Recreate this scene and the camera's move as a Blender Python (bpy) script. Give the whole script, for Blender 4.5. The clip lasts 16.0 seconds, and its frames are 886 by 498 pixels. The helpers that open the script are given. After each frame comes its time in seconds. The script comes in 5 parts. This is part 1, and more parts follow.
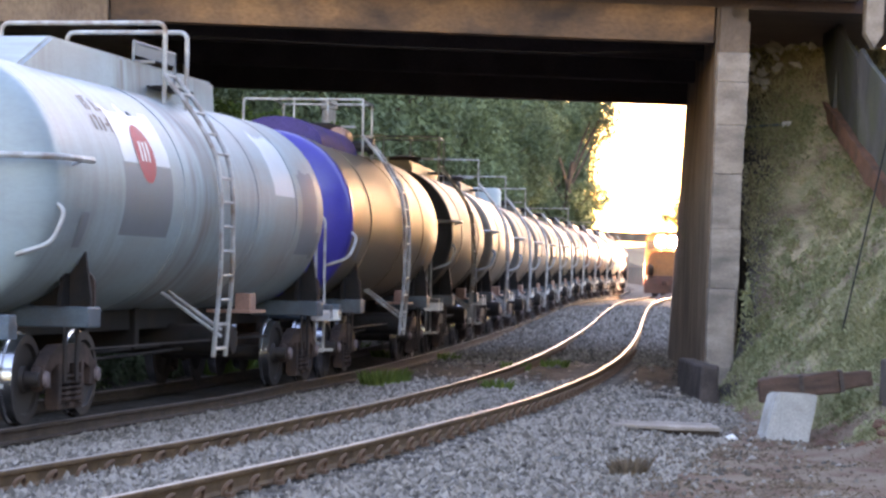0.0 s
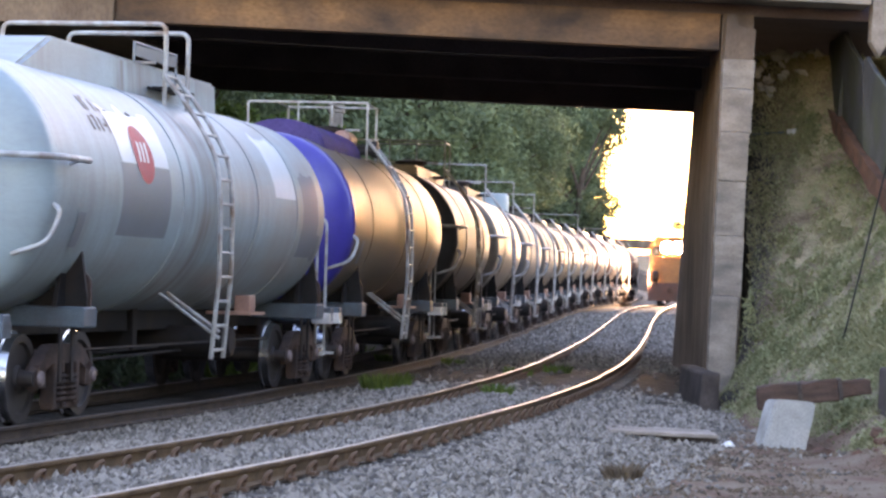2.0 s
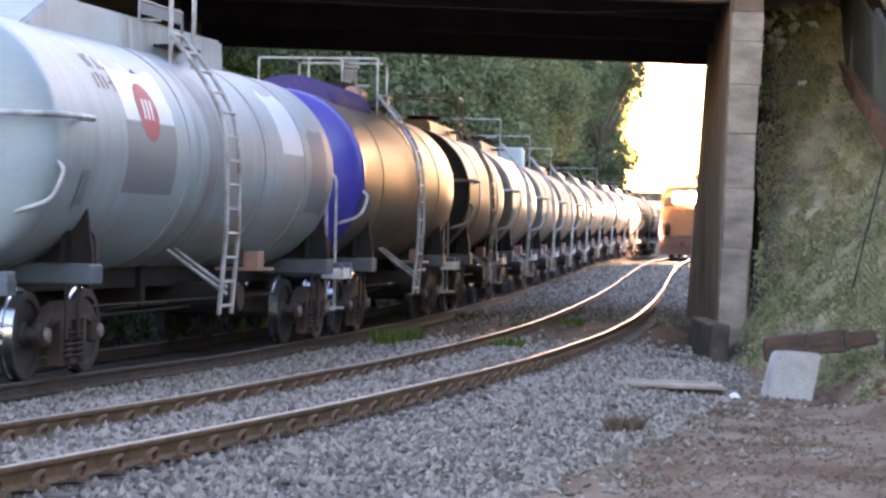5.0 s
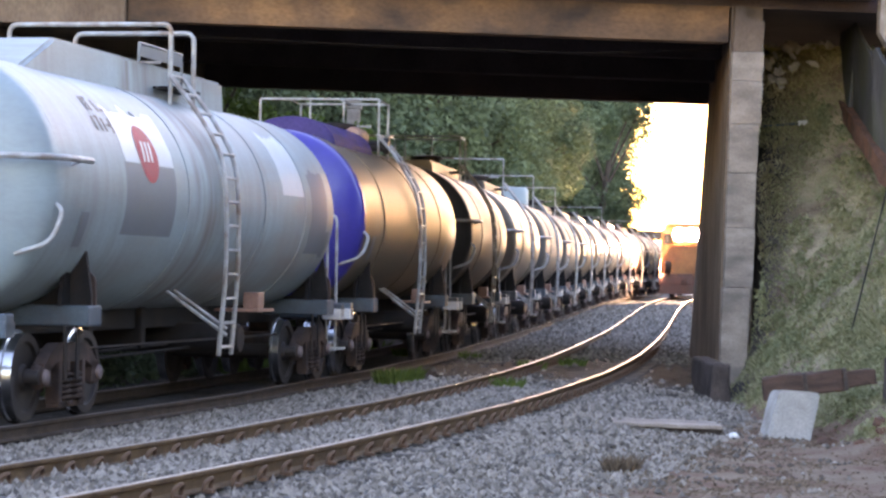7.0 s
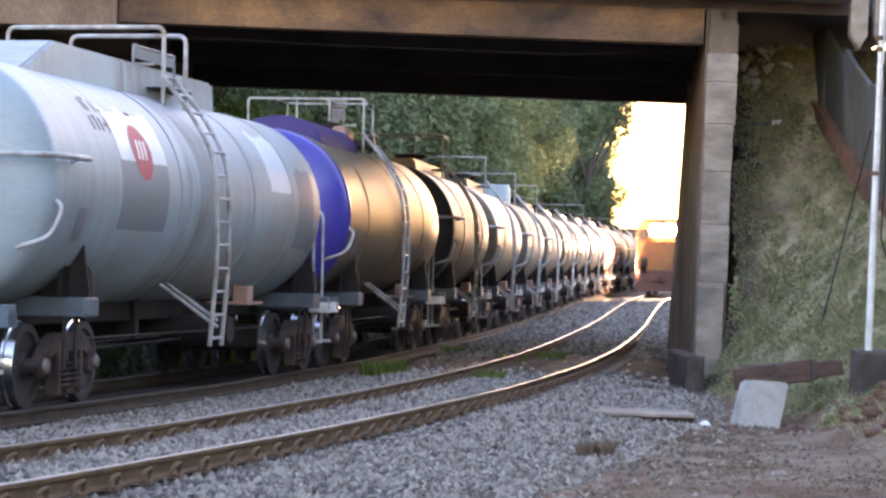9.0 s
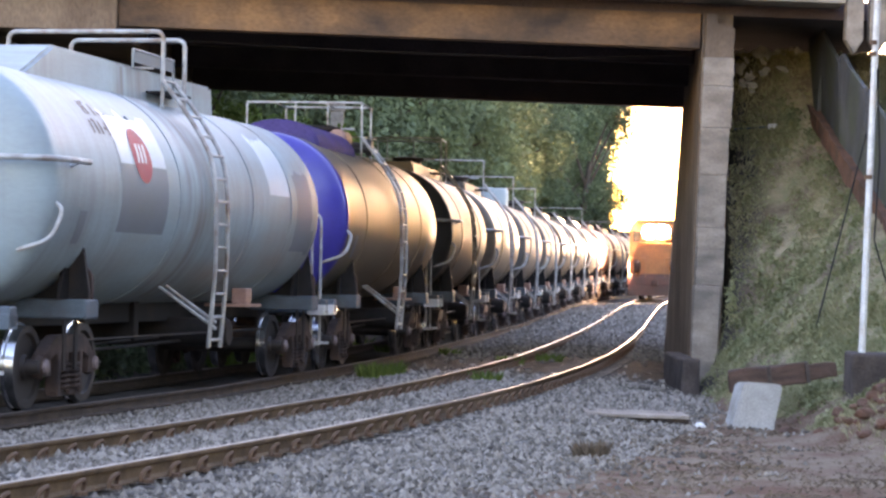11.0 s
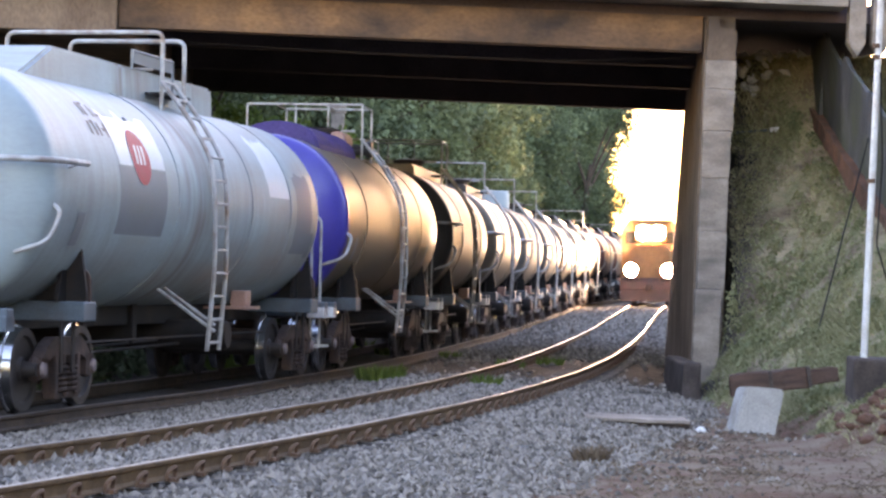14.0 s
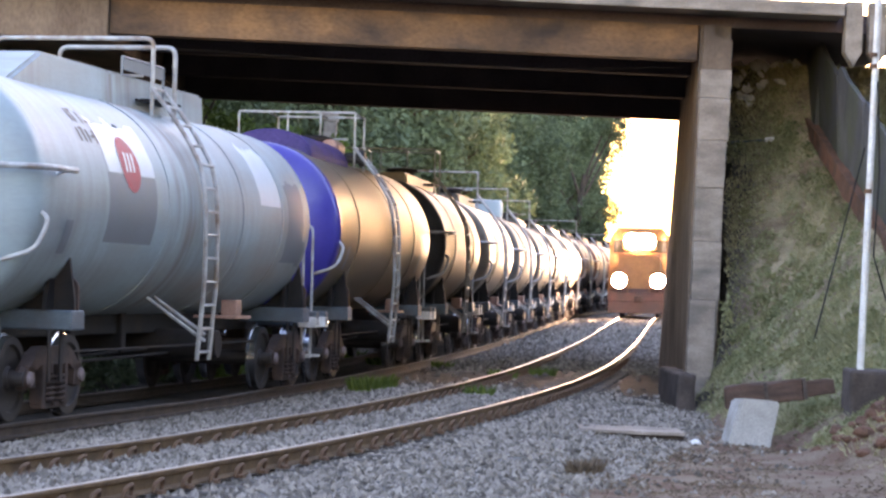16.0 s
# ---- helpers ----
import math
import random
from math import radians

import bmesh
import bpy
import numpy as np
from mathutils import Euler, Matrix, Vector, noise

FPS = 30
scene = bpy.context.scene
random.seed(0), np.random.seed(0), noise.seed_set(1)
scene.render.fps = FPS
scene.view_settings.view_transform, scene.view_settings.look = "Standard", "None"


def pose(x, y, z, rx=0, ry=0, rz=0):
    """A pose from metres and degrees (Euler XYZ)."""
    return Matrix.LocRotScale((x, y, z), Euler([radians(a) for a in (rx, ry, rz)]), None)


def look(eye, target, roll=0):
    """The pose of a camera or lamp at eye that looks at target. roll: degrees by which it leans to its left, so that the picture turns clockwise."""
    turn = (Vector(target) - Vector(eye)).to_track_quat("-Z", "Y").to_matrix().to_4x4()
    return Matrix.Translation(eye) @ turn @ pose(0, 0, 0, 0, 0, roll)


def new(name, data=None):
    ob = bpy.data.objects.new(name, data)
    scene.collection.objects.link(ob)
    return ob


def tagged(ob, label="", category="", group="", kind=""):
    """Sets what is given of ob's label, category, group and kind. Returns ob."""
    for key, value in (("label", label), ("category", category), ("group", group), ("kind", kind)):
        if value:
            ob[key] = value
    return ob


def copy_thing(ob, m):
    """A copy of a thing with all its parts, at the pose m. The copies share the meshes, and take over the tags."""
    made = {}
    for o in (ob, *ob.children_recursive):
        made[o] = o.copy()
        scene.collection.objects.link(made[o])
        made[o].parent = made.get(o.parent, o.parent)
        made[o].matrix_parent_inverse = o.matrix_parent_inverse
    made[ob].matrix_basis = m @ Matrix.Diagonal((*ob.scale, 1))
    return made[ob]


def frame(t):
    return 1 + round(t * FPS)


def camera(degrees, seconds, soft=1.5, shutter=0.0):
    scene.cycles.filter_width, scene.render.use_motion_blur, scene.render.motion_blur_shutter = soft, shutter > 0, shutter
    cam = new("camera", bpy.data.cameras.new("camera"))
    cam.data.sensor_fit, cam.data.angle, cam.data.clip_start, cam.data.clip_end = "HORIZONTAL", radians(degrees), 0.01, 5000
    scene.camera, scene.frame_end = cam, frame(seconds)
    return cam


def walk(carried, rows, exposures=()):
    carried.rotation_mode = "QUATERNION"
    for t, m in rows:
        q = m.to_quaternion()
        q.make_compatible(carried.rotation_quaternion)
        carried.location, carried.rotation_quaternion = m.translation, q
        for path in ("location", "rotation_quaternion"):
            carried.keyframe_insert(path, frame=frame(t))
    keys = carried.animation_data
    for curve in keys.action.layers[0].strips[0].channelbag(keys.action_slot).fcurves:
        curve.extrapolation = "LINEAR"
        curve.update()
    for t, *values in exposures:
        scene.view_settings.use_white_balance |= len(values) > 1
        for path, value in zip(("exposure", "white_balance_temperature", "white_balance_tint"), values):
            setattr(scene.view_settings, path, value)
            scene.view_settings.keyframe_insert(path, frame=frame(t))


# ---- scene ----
cam = camera(19.77, 16.0, soft=2.6, shutter=0.5)
PATH = [
    (0, look((-0.556, 1.706, 1.671), (-0.139, 41.703, 1.978), 2.18)),
    (0.5, look((-0.533, 1.686, 1.672), (-0.137, 41.682, 1.991), 2.28)),
    (1, look((-0.488, 1.632, 1.666), (-0.129, 41.629, 2.021), 2.46)),
    (1.5, look((-0.425, 1.646, 1.664), (-0.150, 41.643, 2.078), 2.65)),
    (2, look((-0.379, 1.721, 1.659), (-0.171, 41.719, 2.043), 2.75)),
    (2.5, look((-0.319, 1.705, 1.655), (-0.154, 41.703, 1.240), 2.79)),
    (3, look((-0.237, 1.664, 1.653), (-0.198, 41.659, 1.044), 2.56)),
    (5.3, look((-0.127, 1.534, 1.671), (-0.299, 41.533, 1.467), 2.26)),
    (5.5, look((-0.091, 1.504, 1.683), (-0.307, 41.504, 1.646), 2.23)),
    (6, look((-0.069, 1.528, 1.688), (-0.328, 41.527, 1.924), 2.17)),
    (6.5, look((-0.060, 1.504, 1.691), (-0.330, 41.502, 1.955), 2.13)),
    (7, look((-0.054, 1.488, 1.690), (-0.330, 41.487, 1.955), 2.14)),
    (7.5, look((-0.047, 1.207, 1.683), (-0.270, 41.205, 1.932), 2.15)),
    (8, look((-0.042, 0.822, 1.675), (-0.186, 40.821, 1.905), 2.17)),
    (8.5, look((-0.042, 0.505, 1.658), (-0.109, 40.504, 1.889), 2.21)),
    (9, look((-0.037, 0.265, 1.649), (-0.051, 40.264, 1.886), 2.20)),
    (11.5, look((-0.002, -0.002, 1.642), (-0.002, 39.997, 1.936), 2.26)),
    (12, look((-0.001, 0.004, 1.649), (-0.001, 40.003, 1.943), 2.31)),
    (12.5, look((-0.000, 0.000, 1.650), (-0.000, 39.999, 1.943), 2.30)),
    (13, look((-0.003, -0.006, 1.653), (-0.001, 39.993, 1.945), 2.35)),
    (13.5, look((-0.000, 0.083, 1.654), (-0.017, 40.082, 1.958), 2.38)),
    (14, look((0.005, 0.169, 1.651), (-0.018, 40.167, 1.977), 2.41)),
    (14.5, look((0.004, 0.275, 1.648), (-0.007, 40.274, 1.993), 2.45)),
    (15, look((0.003, 0.368, 1.656), (0.015, 40.367, 2.011), 2.53)),
    (15.5, look((0.003, 0.475, 1.652), (0.043, 40.473, 2.040), 2.56)),
    (16, look((0.006, 0.503, 1.655), (0.090, 40.500, 2.132), 2.62)),
]
walk(cam, PATH, [(0.0, 3.85, 7350, 43), (16.0, 3.85, 7350, 43)])

# ---- light: dusk, bright low sky ahead of the camera, blue overhead ----
world = bpy.data.worlds.new("dusk_sky")
scene.world = world
world.use_nodes = True
wn = world.node_tree.nodes
sky = wn.new("ShaderNodeTexSky")
sky.sky_type = "NISHITA"
sky.sun_disc = False
sky.sun_elevation = radians(5.0)
sky.sun_rotation = radians(8.0)
sky.air_density, sky.dust_density, sky.ozone_density = 1.2, 0.3, 2.0
wn["Background"].inputs["Strength"].default_value = 0.15
world.node_tree.links.new(sky.outputs[0], wn["Background"].inputs[0])
sun = new("sun", bpy.data.lights.new("sun", "SUN"))
sun.data.energy, sun.data.angle, sun.data.color = 0.05, radians(20), (1.0, 0.78, 0.55)
sun.matrix_world = look((30, 200, 40), (30 - math.sin(radians(8)) * 100, 200 - math.cos(radians(8)) * 100, 40 - 8.75))


# ---- materials ----
def mat(name, a, b=None, rough=0.6, metal=0.0, scale=4.0, fine=60.0, bump=0.15, depth=0.01, stretch=(1, 1, 1), dirt=None, dirt_at=0.58, obj_var=0.0, coat=0.0, grain=0.5, gloss=0.5):
    """Principled paint with two scales of colour change, grain relief and optional stains."""
    m = bpy.data.materials.new(name)
    m.use_nodes = True
    nt = m.node_tree
    n, lk = nt.nodes, nt.links
    p = n["Principled BSDF"]
    tc = n.new("ShaderNodeTexCoord")
    mp = n.new("ShaderNodeMapping")
    mp.inputs["Scale"].default_value = stretch
    lk.new(tc.outputs["Object"], mp.inputs[0])
    n1 = n.new("ShaderNodeTexNoise")
    n1.inputs["Scale"].default_value, n1.inputs["Detail"].default_value = scale, 6
    n2 = n.new("ShaderNodeTexNoise")
    n2.inputs["Scale"].default_value, n2.inputs["Detail"].default_value = fine, 4
    lk.new(mp.outputs[0], n1.inputs[0])
    lk.new(mp.outputs[0], n2.inputs[0])
    b = b or tuple(c * 0.72 for c in a)
    ramp = n.new("ShaderNodeValToRGB")
    ramp.color_ramp.elements[0].position, ramp.color_ramp.elements[1].position = 0.35, 0.65
    ramp.color_ramp.elements[0].color, ramp.color_ramp.elements[1].color = (*b, 1), (*a, 1)
    lk.new(n1.outputs[0], ramp.inputs[0])
    mx = n.new("ShaderNodeMix")
    mx.data_type, mx.blend_type = "RGBA", "MULTIPLY"
    mx.inputs[0].default_value = grain
    r2 = n.new("ShaderNodeValToRGB")
    r2.color_ramp.elements[0].position, r2.color_ramp.elements[1].position = 0.3, 0.62
    r2.color_ramp.elements[0].color, r2.color_ramp.elements[1].color = (0.55, 0.55, 0.55, 1), (1.1, 1.1, 1.1, 1)
    lk.new(n2.outputs[0], r2.inputs[0])
    lk.new(ramp.outputs[0], mx.inputs[6])
    lk.new(r2.outputs[0], mx.inputs[7])
    out = mx.outputs[2]
    if dirt:
        n3 = n.new("ShaderNodeTexNoise")
        n3.inputs["Scale"].default_value, n3.inputs["Detail"].default_value = scale * 0.6, 8
        mp2 = n.new("ShaderNodeMapping")
        mp2.inputs["Location"].default_value = (7.3, 2.1, 4.4)
        mp2.inputs["Scale"].default_value = stretch
        lk.new(tc.outputs["Object"], mp2.inputs[0])
        lk.new(mp2.outputs[0], n3.inputs[0])
        r3 = n.new("ShaderNodeValToRGB")
        r3.color_ramp.elements[0].position, r3.color_ramp.elements[1].position = dirt_at - 0.12, dirt_at + 0.14
        lk.new(n3.outputs[0], r3.inputs[0])
        m3 = n.new("ShaderNodeMix")
        m3.data_type = "RGBA"
        lk.new(r3.outputs[0], m3.inputs[0])
        lk.new(out, m3.inputs[6])
        m3.inputs[7].default_value = (*dirt, 1)
        out = m3.outputs[2]
    if obj_var:
        oi = n.new("ShaderNodeObjectInfo")
        hs = n.new("ShaderNodeHueSaturation")
        mr = n.new("ShaderNodeMapRange")
        mr.inputs[3].default_value, mr.inputs[4].default_value = 1 - obj_var, 1 + obj_var
        lk.new(oi.outputs["Random"], mr.inputs[0])
        lk.new(mr.outputs[0], hs.inputs["Value"])
        lk.new(out, hs.inputs["Color"])
        out = hs.outputs[0]
    lk.new(out, p.inputs["Base Color"])
    mr2 = n.new("ShaderNodeMapRange")
    mr2.inputs[3].default_value, mr2.inputs[4].default_value = max(rough - 0.12, 0.05), min(rough + 0.12, 1)
    lk.new(n1.outputs[0], mr2.inputs[0])
    lk.new(mr2.outputs[0], p.inputs["Roughness"])
    p.inputs["Metallic"].default_value = metal
    p.inputs["Coat Weight"].default_value = coat
    p.inputs["Specular IOR Level"].default_value = gloss if rough < 0.7 else 0.2
    bp = n.new("ShaderNodeBump")
    bp.inputs["Strength"].default_value, bp.inputs["Distance"].default_value = bump, depth
    lk.new(n2.outputs[0], bp.inputs["Height"])
    lk.new(bp.outputs[0], p.inputs["Normal"])
    return m


def glow(name, colour, strength):
    m = bpy.data.materials.new(name)
    m.use_nodes = True
    p = m.node_tree.nodes["Principled BSDF"]
    p.inputs["Base Color"].default_value = (0.8, 0.8, 0.8, 1)
    p.inputs["Emission Color"].default_value = (*colour, 1)
    p.inputs["Emission Strength"].default_value = strength
    return m


M_WHITE = mat("tank_white_paint", (0.305, 0.405, 0.44), (0.262, 0.325, 0.35), 0.5, 0.0, 0.9, 14, 0.03, 0.01, (1, 0.6, 2), dirt=(0.30, 0.255, 0.22), dirt_at=0.60, grain=0.14)
M_PATCH_W = mat("fresh_white_paint", (0.56, 0.62, 0.66), (0.50, 0.55, 0.58), 0.45, 0.0, 2, 30, 0.03, grain=0.14)
M_PATCH_G = mat("grey_paint_patch", (0.175, 0.20, 0.225), (0.15, 0.17, 0.19), 0.5, 0.0, 2, 30, 0.03, grain=0.14)
M_RED = mat("red_sign_paint", (0.52, 0.045, 0.055), (0.43, 0.036, 0.045), 0.6, 0, 5, 40, 0.03)
M_SIGNWHITE = mat("sign_white_paint", (0.75, 0.66, 0.66), None, 0.4, 0, 8, 40, 0.03)
M_BLUE = mat("blue_tank_paint", (0.055, 0.05, 0.36), (0.04, 0.035, 0.27), 0.35, 0.0, 1.2, 20, 0.03, grain=0.14, coat=0.4)
M_ALU = mat("dull_aluminium_shell", (0.22, 0.18, 0.135), (0.14, 0.115, 0.087), 0.45, 0.35, 0.8, 12, 0.05, 0.01, (1, 0.5, 2.5), dirt=(0.20, 0.16, 0.13), dirt_at=0.66, grain=0.14, gloss=0.25)
M_ALU2 = mat("tarnished_steel_shell", (0.15, 0.112, 0.078), (0.095, 0.074, 0.054), 0.5, 0.25, 0.9, 12, 0.05, 0.01, (1, 0.5, 2.5), dirt=(0.14, 0.11, 0.09), dirt_at=0.62, grain=0.14, gloss=0.15)
M_PALE = mat("pale_grey_tank_paint", (0.135, 0.125, 0.115), (0.095, 0.088, 0.08), 0.55, 0.1, 0.9, 14, 0.04, 0.01, (1, 0.6, 2), dirt=(0.13, 0.10, 0.085), dirt_at=0.60, grain=0.14, gloss=0.15)
M_RUSTCAR = mat("dull_red_brown_tank_paint", (0.20, 0.09, 0.075), (0.12, 0.06, 0.05), 0.5, 0.1, 0.9, 14, 0.05, dirt=(0.08, 0.06, 0.05), grain=0.2)
# black of the outlet valve; on a tank head it paints the gap's shade
M_DARKHEAD = mat("sooty_black_paint", (0.035, 0.033, 0.034), None, 0.55, 0, 2, 30, 0.1)
M_FRAME = mat("dirty_underframe_steel", (0.026, 0.024, 0.025), (0.016, 0.014, 0.015), 0.75, 0.1, 3, 40, 0.3, dirt=(0.04, 0.028, 0.022))
M_BLUEGREY = mat("blue_grey_beam_paint", (0.085, 0.125, 0.16), (0.055, 0.08, 0.105), 0.55, 0, 3, 40, 0.1, dirt=(0.07, 0.06, 0.06))
M_BOGIE = mat("rusty_cast_steel", (0.105, 0.068, 0.058), (0.05, 0.035, 0.032), 0.8, 0.1, 5, 60, 0.4, dirt=(0.03, 0.025, 0.025))
M_TREAD = mat("polished_wheel_tread", (0.62, 0.63, 0.66), None, 0.2, 1.0, 6, 60, 0.05)
M_WHEEL = mat("brown_wheel_steel", (0.04, 0.032, 0.03), (0.025, 0.02, 0.02), 0.65, 0.3, 6, 60, 0.2)
M_GALV = mat("weathered_handrail_paint", (0.50, 0.52, 0.53), (0.34, 0.34, 0.34), 0.5, 0.2, 6, 80, 0.1, dirt=(0.22, 0.15, 0.11))
M_SILLWHITE = mat("white_sill_end_paint", (0.75, 0.76, 0.76), None, 0.5, 0, 6, 60, 0.1)
M_RAILTOP = mat("polished_rail_head", (0.26, 0.235, 0.215), (0.17, 0.15, 0.135), 0.42, 1.0, 3, 50, 0.04)
M_RAILSIDE = mat("rusty_rail_web", (0.19, 0.12, 0.07), (0.115, 0.073, 0.045), 0.85, 0.1, 4, 60, 0.3)
M_RAILDULL = mat("dull_rail_head", (0.20, 0.17, 0.15), (0.13, 0.11, 0.10), 0.6, 0.5, 3, 50, 0.1)
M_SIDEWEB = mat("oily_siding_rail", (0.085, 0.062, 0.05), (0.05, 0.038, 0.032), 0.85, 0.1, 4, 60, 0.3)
M_RUSTDARK = mat("rusty_rail_clip", (0.19, 0.115, 0.08), None, 0.8, 0.2, 10, 80, 0.3)
M_SLEEPER = mat("grey_oily_sleeper", (0.12, 0.11, 0.10), (0.08, 0.07, 0.065), 0.9, 0, 5, 60, 0.4, obj_var=0.2)
M_STONE = mat("grey_ballast_stone", (0.31, 0.29, 0.275), (0.21, 0.195, 0.185), 0.85, 0, 2.5, 25, 0.3)
M_CONC = mat("weathered_grey_concrete", (0.41, 0.345, 0.295), (0.25, 0.21, 0.18), 0.9, 0, 1.5, 20, 0.7, 0.04, (1, 1, 2.6), dirt=(0.12, 0.11, 0.10), dirt_at=0.6)
M_CONCBROWN = mat("brown_stained_concrete", (0.26, 0.19, 0.14), (0.17, 0.12, 0.09), 0.9, 0, 1.4, 25, 0.4, 0.02, (1, 1, 0.5), dirt=(0.08, 0.06, 0.05), dirt_at=0.6)
M_OCHRE = mat("ochre_stained_girder", (0.30, 0.165, 0.085), (0.165, 0.10, 0.066), 0.9, 0, 1.3, 14, 0.4, 0.02, (0.8, 1, 1.3), dirt=(0.045, 0.036, 0.034), dirt_at=0.53)
# the underside's shade is put into this dark concrete colour
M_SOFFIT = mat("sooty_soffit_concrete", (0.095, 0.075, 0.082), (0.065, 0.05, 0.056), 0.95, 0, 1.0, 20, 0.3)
M_PLINTH = mat("dark_damp_concrete", (0.10, 0.08, 0.074), (0.055, 0.045, 0.042), 0.9, 0, 2.5, 30, 0.5, 0.03)
M_BLOCK = mat("pale_concrete_block", (0.48, 0.48, 0.47), (0.38, 0.38, 0.37), 0.85, 0, 3, 40, 0.3, dirt=(0.20, 0.18, 0.15), dirt_at=0.66)
M_WOODROT = mat("rotten_reddish_timber", (0.13, 0.08, 0.065), (0.075, 0.05, 0.042), 0.95, 0, 4, 40, 0.6, 0.02, (0.6, 4, 4))
M_FENCE = mat("weathered_slate_grey_slab", (0.095, 0.097, 0.105), (0.055, 0.057, 0.062), 0.9, 0, 2, 24, 0.4, 0.01, (1, 1, 0.6), obj_var=0.25, dirt=(0.07, 0.08, 0.05), dirt_at=0.62)
M_REDCLAY = mat("red_clay_soil", (0.18, 0.09, 0.062), (0.10, 0.06, 0.046), 0.95, 0, 3, 30, 0.6, 0.03)
M_POLE = mat("white_painted_pole", (0.70, 0.72, 0.74), (0.55, 0.56, 0.57), 0.5, 0, 4, 40, 0.1, dirt=(0.30, 0.17, 0.10), dirt_at=0.68)
M_LOCO_Y = mat("yellow_loco_paint", (0.30, 0.14, 0.05), (0.22, 0.10, 0.035), 0.45, 0, 2, 30, 0.1, dirt=(0.2, 0.1, 0.05))
M_LOCO_R = mat("dull_red_loco_paint", (0.11, 0.042, 0.036), (0.07, 0.03, 0.027), 0.5, 0, 2, 30, 0.1, dirt=(0.05, 0.03, 0.028))
M_GLASS = mat("dark_cab_glass", (0.02, 0.022, 0.025), None, 0.08, 0, 2, 30, 0.0)
M_LAMP = glow("headlight_glow", (1.0, 0.80, 0.50), 260)
M_DITCH = glow("ditch_light_glow", (1.0, 0.78, 0.45), 150)
M_BARK = mat("tree_bark", (0.12, 0.09, 0.07), (0.07, 0.055, 0.045), 0.95, 0, 4, 30, 0.6, 0.02, (2, 2, 0.6))
M_LITTER = mat("white_plastic_litter", (0.8, 0.8, 0.8), None, 0.5, 0, 8, 40, 0.1)
M_CAP = mat("pale_dusty_axle_cap", (0.22, 0.17, 0.17), (0.12, 0.09, 0.09), 0.7, 0, 8, 40, 0.2)
M_BLACK = mat("black_rubber", (0.02, 0.02, 0.02), None, 0.7, 0, 8, 40, 0.1)


def leaf_mat(name, a, b):
    """Leaves: colour changes leaf by leaf and clump by clump, a little light passes through."""
    m = bpy.data.materials.new(name)
    m.use_nodes = True
    n, lk = m.node_tree.nodes, m.node_tree.links
    p = n["Principled BSDF"]
    g = n.new("ShaderNodeNewGeometry")
    r = n.new("ShaderNodeValToRGB")
    r.color_ramp.elements[0].color, r.color_ramp.elements[1].color = (*b, 1), (*a, 1)
    ns = n.new("ShaderNodeTexNoise")
    ns.inputs["Scale"].default_value = 0.5
    ns.inputs["Detail"].default_value = 4
    tc = n.new("ShaderNodeTexCoord")
    lk.new(tc.outputs["Object"], ns.inputs[0])
    mm = n.new("ShaderNodeMath")
    mm.operation = "MULTIPLY_ADD"
    mm.inputs[1].default_value = 0.5
    lk.new(g.outputs["Random Per Island"], mm.inputs[0])
    m2 = n.new("ShaderNodeMath")
    m2.operation = "MULTIPLY_ADD"
    m2.inputs[1].default_value, m2.inputs[2].default_value = 2.0, -0.75
    lk.new(ns.outputs[0], m2.inputs[0])
    lk.new(m2.outputs[0], mm.inputs[2])
    lk.new(mm.outputs[0], r.inputs[0])
    lk.new(r.outputs[0], p.inputs["Base Color"])
    p.inputs["Roughness"].default_value = 0.8
    p.inputs["Specular IOR Level"].default_value = 0.2
    tr = n.new("ShaderNodeBsdfTranslucent")
    lk.new(r.outputs[0], tr.inputs[0])
    mix = n.new("ShaderNodeMixShader")
    mix.inputs[0].default_value = 0.18
    lk.new(p.outputs[0], mix.inputs[1])
    lk.new(tr.outputs[0], mix.inputs[2])
    lk.new(mix.outputs[0], n["Material Output"].inputs[0])
    return m


M_LEAF = leaf_mat("tree_leaf", (0.19, 0.25, 0.13), (0.065, 0.095, 0.06))
M_LEAF2 = leaf_mat("bright_leaf", (0.16, 0.22, 0.05), (0.05, 0.10, 0.025))
M_GRASS = leaf_mat("grass_blade", (0.42, 0.375, 0.24), (0.19, 0.215, 0.105))
M_LETTER = mat("faded_dark_lettering", (0.12, 0.10, 0.09), None, 0.6, 0, 9, 50, 0.03)
M_PURPLE = mat("sooty_purple_paint", (0.075, 0.055, 0.20), (0.05, 0.04, 0.13), 0.7, 0, 1.5, 20, 0.05)
M_SALMON = mat("faded_salmon_paint", (0.42, 0.24, 0.19), (0.30, 0.17, 0.14), 0.5, 0, 5, 40, 0.1)


